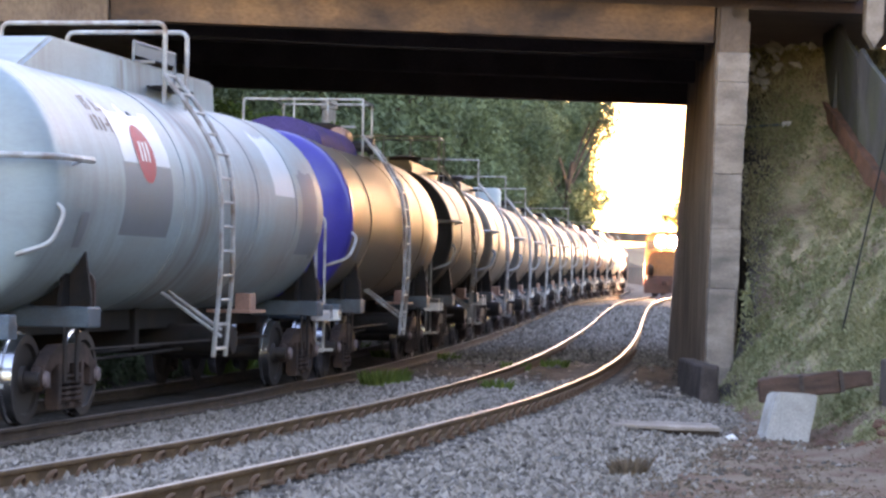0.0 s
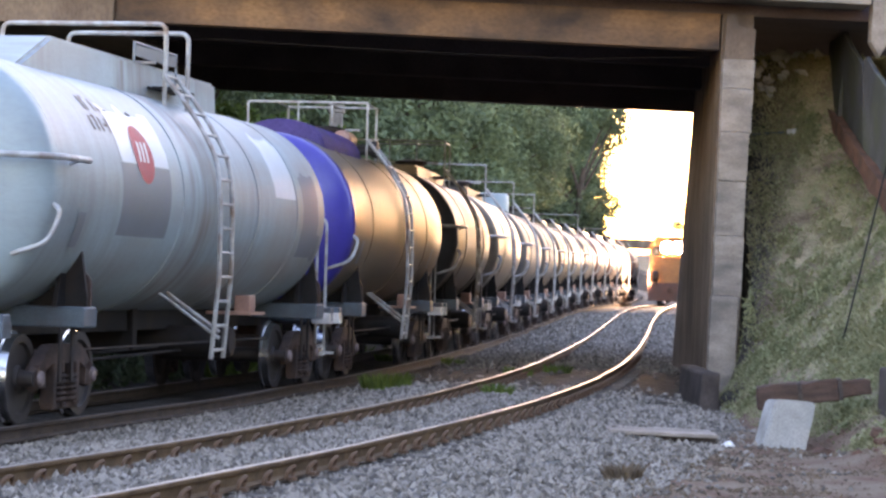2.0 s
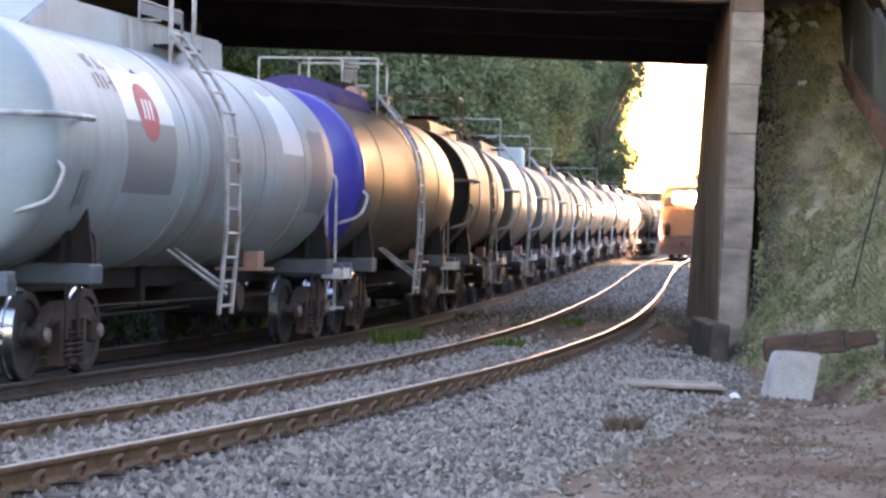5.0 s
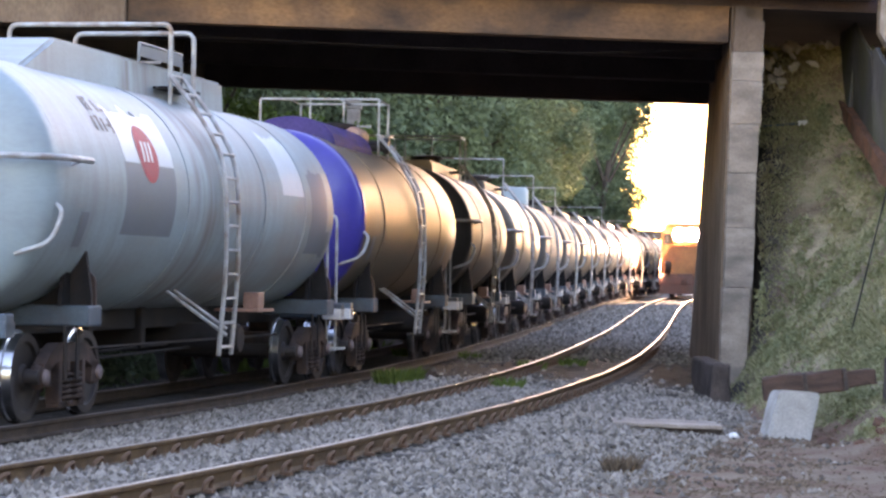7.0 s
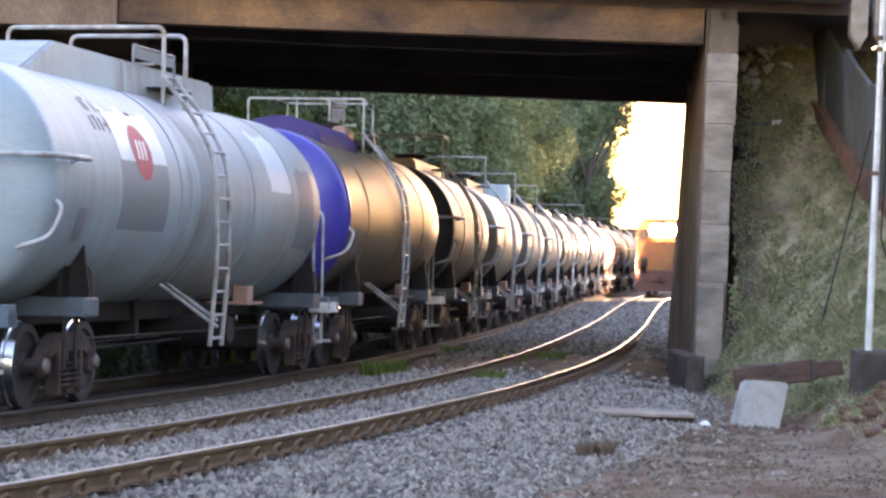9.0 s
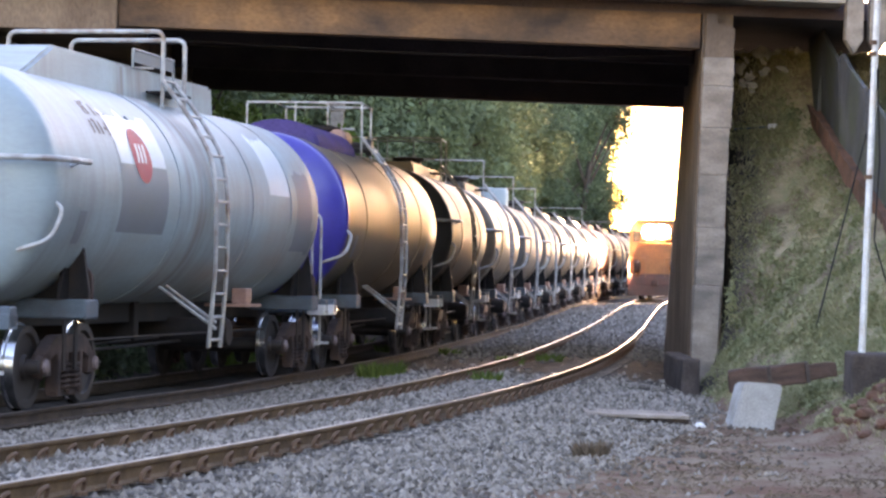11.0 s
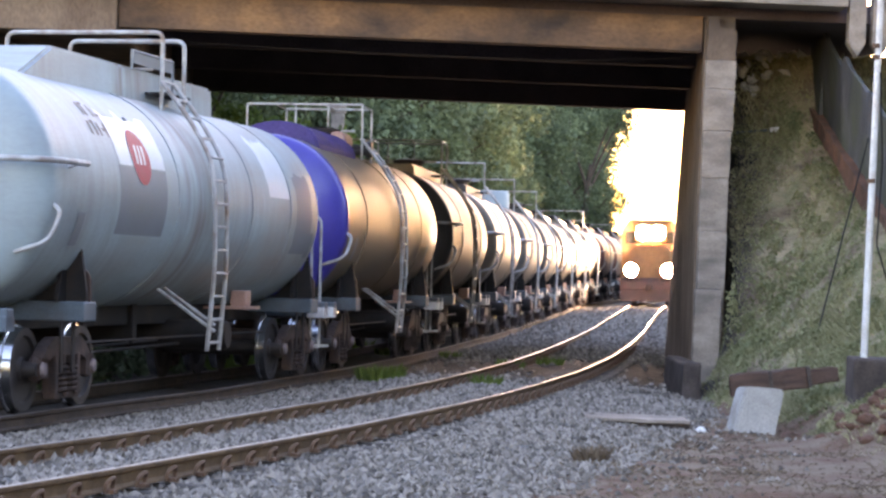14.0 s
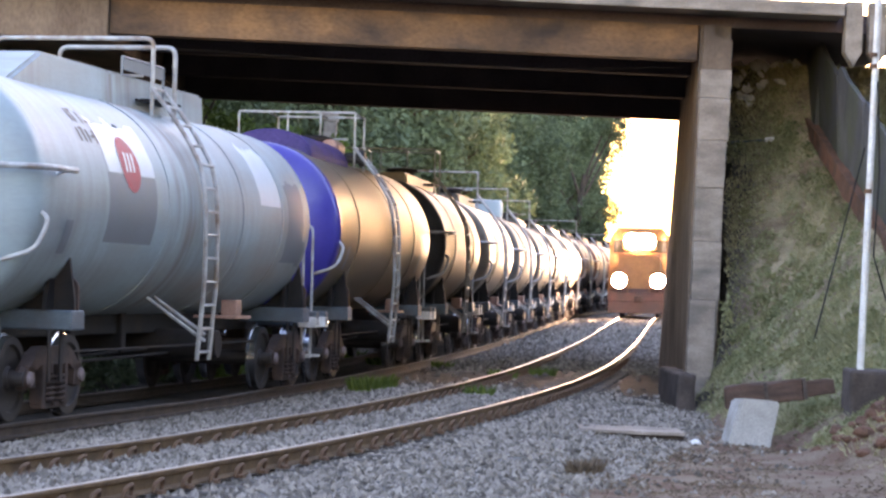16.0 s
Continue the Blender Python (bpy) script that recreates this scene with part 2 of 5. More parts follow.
def stained_tank_paint():
    """Pale tank paint with brown rust and oil runs where the bands and hatches leak."""
    m = M_WHITE.copy()
    m.name = "stained_tank_white"
    n, lk = m.node_tree.nodes, m.node_tree.links
    p = n["Principled BSDF"]
    src = p.inputs["Base Color"].links[0].from_socket
    tc = n.new("ShaderNodeTexCoord")
    sp = n.new("ShaderNodeSeparateXYZ")
    lk.new(tc.outputs["Object"], sp.inputs[0])
    along = n.new("ShaderNodeMath")
    along.operation = "DIVIDE"
    along.inputs[1].default_value = 14.0
    lk.new(sp.outputs[1], along.inputs[0])
    bands = n.new("ShaderNodeValToRGB")
    el = bands.color_ramp.elements
    el[0].position, el[0].color = 0.10, (0.30, 0.30, 0.30, 1)
    el[1].position, el[1].color = 1.0, (0.25, 0.25, 0.25, 1)
    for at, v in ((0.22, 0.42), (0.30, 0.12), (0.40, 0.10), (0.43, 0.75), (0.475, 0.95), (0.51, 0.45), (0.56, 0.3), (0.66, 0.5), (0.70, 0.15), (0.82, 0.2), (0.90, 0.45)):
        e = el.new(at)
        e.color = (v, v, v, 1)
    lk.new(along.outputs[0], bands.inputs[0])
    mp = n.new("ShaderNodeMapping")
    mp.inputs["Scale"].default_value = (0.8, 4.5, 0.8)
    lk.new(tc.outputs["Object"], mp.inputs[0])
    runs = n.new("ShaderNodeTexNoise")
    runs.inputs["Scale"].default_value, runs.inputs["Detail"].default_value = 1.1, 9
    lk.new(mp.outputs[0], runs.inputs[0])
    rr = n.new("ShaderNodeMapRange")
    rr.inputs[1].default_value, rr.inputs[2].default_value = 0.32, 0.68
    lk.new(runs.outputs[0], rr.inputs[0])
    mul = n.new("ShaderNodeMath")
    mul.operation, mul.use_clamp = "MULTIPLY", True
    lk.new(bands.outputs[0], mul.inputs[0])
    lk.new(rr.outputs[0], mul.inputs[1])
    mx = n.new("ShaderNodeMix")
    mx.data_type = "RGBA"
    lk.new(mul.outputs[0], mx.inputs[0])
    lk.new(src, mx.inputs[6])
    mx.inputs[7].default_value = (0.15, 0.118, 0.095, 1)
    lk.new(mx.outputs[2], p.inputs["Base Color"])
    return m


M_WHITE_STAINED = stained_tank_paint()
M_BANKLEAF = leaf_mat("bank_weed_leaf", (0.33, 0.325, 0.19), (0.13, 0.16, 0.075))
M_DEADSTALK = leaf_mat("dead_stalk", (0.24, 0.18, 0.13), (0.10, 0.075, 0.055))
M_DRYGRASS = leaf_mat("dry_grass_blade", (0.36, 0.29, 0.18), (0.18, 0.14, 0.08))


# ---- mesh helpers ----
def mesh_of(name, bm, material, smooth=False):
    me = bpy.data.meshes.new(name)
    bm.to_mesh(me)
    bm.free()
    for mm in material if isinstance(material, (list, tuple)) else [material]:
        me.materials.append(mm)
    if smooth:
        for p in me.polygons:
            p.use_smooth = True
        me.set_sharp_from_angle(angle=radians(38))
    return me


def part(name, bm, material, parent=None, label="", smooth=False, m=None):
    ob = new(name, mesh_of(name, bm, material, smooth))
    if parent:
        ob.parent = parent
    if m is not None:
        ob.matrix_basis = m
    if label:
        ob["label"] = label
    return ob


def again(ob, m, parent=None):
    """A second object on the mesh of ob."""
    o = new(ob.name.split(".")[0], ob.data)
    o.parent = parent or ob.parent
    o.matrix_basis = m
    if "label" in ob:
        o["label"] = ob["label"]
    return o


def box(bm, lo, hi, bevel=0.0):
    """A box between two corners, edges rounded by bevel."""
    lo, hi = Vector(lo), Vector(hi)
    r = bmesh.ops.create_cube(bm, size=1, matrix=Matrix.Translation((lo + hi) / 2) @ Matrix.Diagonal((*(hi - lo), 1)))
    if bevel:
        es = list({e for v in r["verts"] for e in v.link_edges})
        bmesh.ops.bevel(bm, geom=es, offset=bevel, segments=2, affect="EDGES", profile=0.5)


def tube(bm, pts, r, n=8, cap=True):
    """A round bar of radius r through the points."""
    pts = [Vector(p) for p in pts]
    rings, side = [], None
    for i, p in enumerate(pts):
        d = (pts[min(i + 1, len(pts) - 1)] - pts[max(i - 1, 0)]).normalized()
        if side is None:
            side = d.orthogonal().normalized()
        side = (side - d * side.dot(d)).normalized()
        up = d.cross(side)
        rr = r[i] if isinstance(r, (list, tuple)) else r
        rings.append([bm.verts.new(p + (side * math.cos(a) + up * math.sin(a)) * rr) for a in [2 * math.pi * k / n for k in range(n)]])
    for a, b in zip(rings, rings[1:]):
        for k in range(n):
            bm.faces.new((a[k], a[(k + 1) % n], b[(k + 1) % n], b[k]))
    if cap:
        bm.faces.new(rings[0][::-1])
        bm.faces.new(rings[-1])


def lathe(bm, prof, n=40, axis="y", close=False):
    """Turns a profile of (along, radius) about the axis; radius 0 closes to a point."""
    def place(a, r, t):
        c, s = math.cos(t) * r, math.sin(t) * r
        return (c, a, s) if axis == "y" else ((a, c, s) if axis == "x" else (c, s, a))
    rings = []
    for a, r in prof:
        rings.append([bm.verts.new(place(a, 0, 0))] if r == 0 else [bm.verts.new(place(a, r, 2 * math.pi * k / n)) for k in range(n)])
    pairs = list(zip(rings, rings[1:]))
    if close:
        pairs.append((rings[-1], rings[0]))
    for a, b in pairs:
        for k in range(n):
            k2 = (k + 1) % n
            if len(a) == 1:
                bm.faces.new((a[0], b[k2], b[k]))
            elif len(b) == 1:
                bm.faces.new((a[k], a[k2], b[0]))
            else:
                bm.faces.new((a[k], a[k2], b[k2], b[k]))
    bmesh.ops.recalc_face_normals(bm, faces=bm.faces)


def prism(bm, outline, lo, hi, axis="x"):
    """A flat outline given thickness along an axis."""
    def at(p, h):
        return (h, p[0], p[1]) if axis == "x" else ((p[0], h, p[1]) if axis == "y" else (p[0], p[1], h))
    a = [bm.verts.new(at(p, lo)) for p in outline]
    b = [bm.verts.new(at(p, hi)) for p in outline]
    bm.faces.new(a[::-1])
    bm.faces.new(b)
    for i in range(len(a)):
        j = (i + 1) % len(a)
        bm.faces.new((a[i], a[j], b[j], b[i]))
    bmesh.ops.recalc_face_normals(bm, faces=bm.faces)


def fillet(pts, r, n=5):
    """Rounds the corners of a polyline."""
    pts = [Vector(p) for p in pts]
    out = [pts[0]]
    for a, b, c in zip(pts, pts[1:], pts[2:]):
        u, v = (a - b).normalized(), (c - b).normalized()
        k = min(r, (a - b).length * 0.45, (c - b).length * 0.45)
        for i in range(n + 1):
            t = i / n
            out.append((b + u * k) * (1 - t) ** 2 + b * 2 * t * (1 - t) + (b + v * k) * t ** 2)
    return out + [pts[-1]]


def empty(name, m, label, category, group=""):
    ob = new(name)
    ob.matrix_basis = m
    return tagged(ob, label, category, group)


# ---- the plan: both tracks bend gently to the left as they go away ----
def line_x(y):
    return 0.0951 * y - 2.258 * math.log(1 + math.exp(-(y - 30) / 10)) - 2.01 + (0.0005 * (min(y, 170) - 110) ** 2 if y > 110 else 0) + 0.22 * min(max((y - 95) / 45, 0), 1)


def line_slope(y):
    return 0.0951 + 0.2258 / (1 + math.exp((y - 30) / 10)) + (0.001 * (y - 110) if 110 < y < 170 else 0) + (0.005 if 95 < y < 140 else 0)


def rise(y):
    """The line climbs a little beyond the bridge."""
    t = min(max((y - 75) / 70, 0), 1)
    return 0.37 * t * t * (3 - 2 * t)


def beside(y, off):
    """The point off metres to the right of the main track's centre line."""
    s = line_slope(y)
    k = 1 / math.hypot(1, s)
    return Vector((line_x(y) + off * k, y - off * s * k, rise(y)))


def heading(y):
    return -math.degrees(math.atan(line_slope(y)))


SIDING, SIDE_Z, GAUGE = -4.05, -0.10, 1.67
CANT = 0.06


def smooth(a, b, x):
    t = min(max((x - a) / (b - a), 0), 1)
    return t * t * (3 - 2 * t)


def lerp_at(y, tab):
    if y <= tab[0][0]:
        return tab[0][1]
    for (a, u), (b, v) in zip(tab, tab[1:]):
        if y <= b:
            return u + (v - u) * smooth(a, b, y)
    return tab[-1][1]


FOOT = [(0, 7.5), (15, 6.2), (24, 4.7), (33, 4.65), (39, 4.2), (44, 4.4), (46, 4.9), (60, 6.1), (90, 9.9), (150, 17.5), (200, 23), (300, 32)]
GRADE = [(0, 0.8), (20, 0.35), (30, 0.4), (38, 0.52), (44, 1.2), (50, 2.0), (62, 2.6), (75, 1.0)]
CREST = [(0, 2.6), (20, 1.4), (30, 1.2), (38, 1.8), (44, 3.5), (50, 5.5), (58, 6.1), (70, 5.0), (100, 3.0)]


def ground_z(x, y):
    off = x - line_x(y)
    z = -0.2 + rise(y)
    # ballast shoulders and the lower ground of the siding
    z += -0.10 * smooth(-1.7, -2.9, off) + 0.045 * smooth(1.9, 1.2, abs(off))
    z -= 0.10 * smooth(1.5, 3.2, off)
    z += 1.5 * smooth(-6.0, -10.0, off) * smooth(62, 52, y)
    z += 0.38 * math.exp(-((x - 5.5) / 0.7) ** 2 - ((y - 30.3) / 1.6) ** 2)
    bank = x - lerp_at(y, FOOT)
    if bank > 0:
        g = lerp_at(y, GRADE)
        crest = lerp_at(y, CREST)
        lift = g * bank
        lift = min(lift, crest + 0.12 * (bank - crest / g)) if lift > crest else lift
        z += lift * smooth(0, 0.5, bank)
    if off < -9:
        z += 0.5 * (-9 - off) * smooth(60, 85, y) * (1 if off > -24 else 15 / (-9 - off))
    wall = 5.0 + (y - 46) * 0.068
    if x > wall and 42.5 < y < 61:
        fill = min((y - 43.9) * 0.86 + 0.45 * (x - 5.0), 6.1)
        z = max(z, fill * smooth(wall, wall + 0.12, x))
    n = noise.noise((x * 0.8, y * 0.8, 0)) * 0.06 + noise.noise((x * 2.6, y * 2.6, 3)) * 0.03
    if bank > 0:
        n *= 1.4
    near = 1 if abs(off) > 1.9 and abs(off + 4.05) > 1.6 else 0.25
    return z + n * near


# ---- the ground, one sheet to the horizon ----
def ground_material():
    m = bpy.data.materials.new("trackside_ground")
    m.use_nodes = True
    n, lk = m.node_tree.nodes, m.node_tree.links
    p = n["Principled BSDF"]
    tc = n.new("ShaderNodeTexCoord")
    at = n.new("ShaderNodeAttribute")
    at.attribute_name = "cover"

    def noise_ramp(scale, c0, c1, lo=0.35, hi=0.65, detail=8):
        ns = n.new("ShaderNodeTexNoise")
        ns.inputs["Scale"].default_value, ns.inputs["Detail"].default_value = scale, detail
        lk.new(tc.outputs["Object"], ns.inputs[0])
        r = n.new("ShaderNodeValToRGB")
        r.color_ramp.elements[0].position, r.color_ramp.elements[1].position = lo, hi
        r.color_ramp.elements[0].color, r.color_ramp.elements[1].color = (*c0, 1), (*c1, 1)
        lk.new(ns.outputs[0], r.inputs[0])
        return r.outputs[0], ns.outputs[0]

    def mix(f, a, b):
        x = n.new("ShaderNodeMix")
        x.data_type = "RGBA"
        lk.new(f, x.inputs[0])
        lk.new(a, x.inputs[6])
        lk.new(b, x.inputs[7])
        return x.outputs[2]

    vor = n.new("ShaderNodeTexVoronoi")
    vor.inputs["Scale"].default_value = 16
    lk.new(tc.outputs["Object"], vor.inputs[0])
    vr = n.new("ShaderNodeValToRGB")
    vr.color_ramp.elements[0].color, vr.color_ramp.elements[1].color = (0.065, 0.062, 0.06, 1), (0.20, 0.19, 0.182, 1)
    lk.new(vor.outputs["Color"], vr.inputs[0])
    grass, _ = noise_ramp(3.4, (0.17, 0.165, 0.09), (0.34, 0.27, 0.19), 0.3, 0.7, 12)
    soil, fine = noise_ramp(1.6, (0.145, 0.080, 0.056), (0.215, 0.163, 0.122), 0.34, 0.60, 15)
    # near-black tone for siding dirt and for shade under bridge and wagons
    oil_shade_tone, _ = noise_ramp(3.0, (0.028, 0.025, 0.023), (0.07, 0.06, 0.052))
    patch, pn = noise_ramp(1.9, (0, 0, 0), (1, 1, 1), 0.47, 0.6, 10)
    sep = n.new("ShaderNodeSeparateColor")
    lk.new(at.outputs["Color"], sep.inputs[0])
    c = mix(sep.outputs[0], vr.outputs[0], soil)
    dry, _ = noise_ramp(5.0, (0.13, 0.098, 0.068), (0.235, 0.185, 0.13), 0.35, 0.65)
    g2 = mix(patch, grass, dry)
    c = mix(sep.outputs[1], c, g2)
    c = mix(sep.outputs[2], c, oil_shade_tone)
    lk.new(c, p.inputs["Base Color"])
    p.inputs["Roughness"].default_value = 0.95
    p.inputs["Specular IOR Level"].default_value = 0.15
    b1 = n.new("ShaderNodeBump")
    b1.inputs["Strength"].default_value, b1.inputs["Distance"].default_value = 0.7, 0.04
    lk.new(vor.outputs["Distance"], b1.inputs["Height"])
    lk.new(b1.outputs[0], p.inputs["Normal"])
    return m


def build_ground():
    xs = [-2500, -900, -300, -120, -60, -36, -26, -20, -16] + [-14 + 0.25 * i for i in range(105)] + [13, 15, 18, 22, 28, 40, 60, 120, 300, 900, 2500]
    ys = [-900, -200, -60, -20, 0, 8, 13] + [15 + 0.28 * i for i in range(175)] + [65 + 1.2 * i for i in range(40)] + [115, 120, 128, 140, 155, 175, 200, 240, 300, 420, 700, 1500, 4000]
    bm = bmesh.new()
    col = bm.loops.layers.color.new("cover")
    grid = [[bm.verts.new((x + line_x(min(max(y, 60), 300)) - line_x(60), y, 0)) for x in xs] for y in ys]
    for row in grid:
        for v in row:
            v.co.z = ground_z(v.co.x, v.co.y)
    for a, b in zip(grid, grid[1:]):
        for k in range(len(xs) - 1):
            f = bm.faces.new((a[k], a[k + 1], b[k + 1], b[k]))
            for lp in f.loops:
                x, y = lp.vert.co.x, lp.vert.co.y
                off = x - line_x(y)
                bank = x - lerp_at(y, FOOT)
                w = noise.noise((x * 0.5, y * 0.35, 9)) * 0.5
                soil = smooth(-0.2, 0.9, bank + 1.4 * smooth(30, 24, y) + w + 0.1)
                soil = max(soil, smooth(2.1, 3.2, off + 1.4 * w))
                grass = smooth(0.1, 0.8, bank + w) * smooth(23, 30, y) if y > 20 else 0
                if off < -6.5:
                    soil, grass = 1, smooth(-10, -13, off) * 0.6
                grass *= 1 - math.exp(-((x - 5.4) / 0.8) ** 2 - ((y - 30.2) / 1.8) ** 2)
                # siding: oily dirt, with the wagons' shade painted in as well
                oil_shade = smooth(-3.0, -3.4, off + w * 0.3) 
                # the bed is toned darker from y 62 on
                oil_shade = max(oil_shade, 0.45 * smooth(62, 80, y))
                # the bridge's shadow on the bed, put into the ground colour
                oil_shade = max(oil_shade, math.exp(-((y - 48.5) / 9.0) ** 4) * smooth(4.2, 3.2, off) * (1.2 + w))
                lp[col] = (soil, grass, min(max(oil_shade, 0), 1), 1)
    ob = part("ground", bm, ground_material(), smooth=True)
    tagged(ob, "grey ballast bed with a grassy red-earth cutting slope", "ground", kind="structure")


build_ground()


# ---- rails, clips and sleepers ----
def sweep_rail(name, off, z, y0, y1, label):
    prof = [(-0.065, -0.155), (0.065, -0.155), (0.065, -0.143), (0.012, -0.125), (0.009, -0.045), (0.034, -0.034), (0.035, -0.008), (0.026, 0.0), (-0.026, 0.0), (-0.035, -0.008), (-0.034, -0.034), (-0.009, -0.045), (-0.012, -0.125), (-0.065, -0.143)]
    ys = [y0 + i * 0.9 for i in range(int((y1 - y0) / 0.9) + 1)]
    bm = bmesh.new()
    rings = []
    for y in ys:
        wob = noise.noise((y * 0.22, off, 1)) * 0.012
        rings.append([bm.verts.new(beside(y, off + px) + Vector((0, 0, z + pz + wob))) for px, pz in prof])
    for a, b in zip(rings, rings[1:]):
        for k in range(len(prof)):
            j = (k + 1) % len(prof)
            f = bm.faces.new((a[k], b[k], b[j], a[j]))
            f.material_index = 1 if k == 7 else 0
    bmesh.ops.recalc_face_normals(bm, faces=bm.faces)
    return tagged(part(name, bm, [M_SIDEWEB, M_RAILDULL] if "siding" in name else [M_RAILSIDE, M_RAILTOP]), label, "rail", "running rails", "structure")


half = GAUGE / 2
sweep_rail("rail", -half, 0.0, 2, 320, "worn steel running rail, shiny head over rusty web")
sweep_rail("rail", half, CANT, 2, 320, "worn steel running rail, shiny head over rusty web")
sweep_rail("siding_rail", SIDING - half, SIDE_Z - 0.03, 4, 260, "dull rusty steel rail beneath the tank wagons")
sweep_rail("siding_rail", SIDING + half, SIDE_Z, 4, 260, "dull rusty steel rail beneath the tank wagons")


def sleeper_mesh():
    bm = bmesh.new()
    box(bm, (-1.2, -0.11, -0.2), (1.2, 0.11, 0.0), 0.015)
    return mesh_of("sleeper", bm, M_SLEEPER)


def clip_mesh():
    """An elastic rail clip: a bent round bar on a small shoulder."""
    bm = bmesh.new()
    tube(bm, fillet([(0.09, -0.085, -0.02), (0.10, -0.085, 0.05), (0.14, 0.0, 0.095), (0.10, 0.085, 0.05), (0.09, 0.085, -0.02)], 0.06, 3), 0.017, 6)
    box(bm, (0.07, -0.05, -0.03), (0.15, 0.05, 0.0))
    return mesh_of("rail_clip", bm, M_RUSTDARK)


ME_SLEEPER, ME_CLIP = sleeper_mesh(), clip_mesh()
track = empty("main_track", pose(0, 0, 0), "row of dark sleepers bedded in grey ballast", "sleepers")
track["kind"] = "structure"
y = 8.0
rnd = random.Random(4)
while y < 100:
    a = heading(y)
    s = new("sleeper", ME_SLEEPER)
    s.parent = track
    s.matrix_basis = Matrix.Translation(beside(y, 0) + Vector((0, 0, -0.185 + CANT / 2))) @ pose(0, 0, 0, 0, -math.degrees(CANT / GAUGE), a + rnd.uniform(-1, 1))
    if y < 62:
        for side, zz in ((-half, 0), (half, CANT)):
            for flip in (0, 180):
                c = new("rail_clip", ME_CLIP)
                c.parent = track
                c.matrix_basis = Matrix.Translation(beside(y, side) + Vector((0, 0, zz - 0.13))) @ pose(0, 0, 0, 0, 0, a + flip + rnd.uniform(-4, 4))
    y += 0.62
siding = empty("siding_track", pose(0, 0, 0), "row of oily sleepers beneath the tank wagons", "sleepers")
siding["kind"] = "structure"
y = 20.0
while y < 80:
    s = new("sleeper", ME_SLEEPER)
    s.parent = siding
    s.matrix_basis = Matrix.Translation(beside(y, SIDING) + Vector((0, 0, SIDE_Z - 0.22))) @ pose(0, 0, 0, 0, 0, heading(y) + rnd.uniform(-1, 1))
    y += 0.62


def build_ballast():
    """Loose broken stones over the bed."""
    r = np.random.RandomState(3)
    base = np.array([(1, 0, 0), (-1, 0, 0), (0, 1, 0), (0, -1, 0), (0, 0, 1), (0, 0, -1)], float)
    faces = np.array([(0, 2, 4), (2, 1, 4), (1, 3, 4), (3, 0, 4), (2, 0, 5), (1, 2, 5), (3, 1, 5), (0, 3, 5)])
    vs, fs, k = [], [], 0
    for y0, y1, count, size in ((16, 30, 30000, 0.036), (30, 46, 26000, 0.04), (46, 75, 20000, 0.055), (75, 125, 14000, 0.085)):
        for _ in range(count):
            y = r.uniform(y0, y1)
            off = r.uniform(-3.2, 3.4) if r.rand() < 0.9 else r.uniform(2.5, 5.2)
            c = beside(y, off)
            if c.x > lerp_at(y, FOOT) + 0.1 or abs(abs(off) - half) < 0.05:
                continue
            # few stones under the deck, so the shadow painted there shows
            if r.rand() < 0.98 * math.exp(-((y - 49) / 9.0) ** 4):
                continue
            if off > 1.9 and r.rand() < smooth(1.9, 4.6, off) * 0.9:
                continue
            s = size * r.uniform(0.55, 1.25)
            v = base * (s * r.uniform(0.6, 1.3, 3)) + r.normal(0, s * 0.22, (6, 3))
            a = r.uniform(0, 6.28)
            v[:, :2] = v[:, :2] @ np.array([[math.cos(a), -math.sin(a)], [math.sin(a), math.cos(a)]])
            v += (c.x, c.y, ground_z(c.x, c.y) + s * 0.25)
            vs.append(v)
            fs.append(faces + k)
            k += 6
    me = bpy.data.meshes.new("ballast")
    me.from_pydata(np.concatenate(vs).tolist(), [], np.concatenate(fs).tolist())
    m = M_STONE.copy()
    n, lk = m.node_tree.nodes, m.node_tree.links
    g = n.new("ShaderNodeNewGeometry")
    rr = n.new("ShaderNodeValToRGB")
    rr.color_ramp.elements[0].color, rr.color_ramp.elements[1].color = (0.088, 0.077, 0.068, 1), (0.345, 0.308, 0.275, 1)
    lk.new(g.outputs["Random Per Island"], rr.inputs[0])
    lk.new(rr.outputs[0], n["Principled BSDF"].inputs["Base Color"])
    me.materials.append(m)
    tagged(new("ballast", me), "loose grey crushed stone ballast round the rails", "ballast", kind="stuff")


build_ballast()


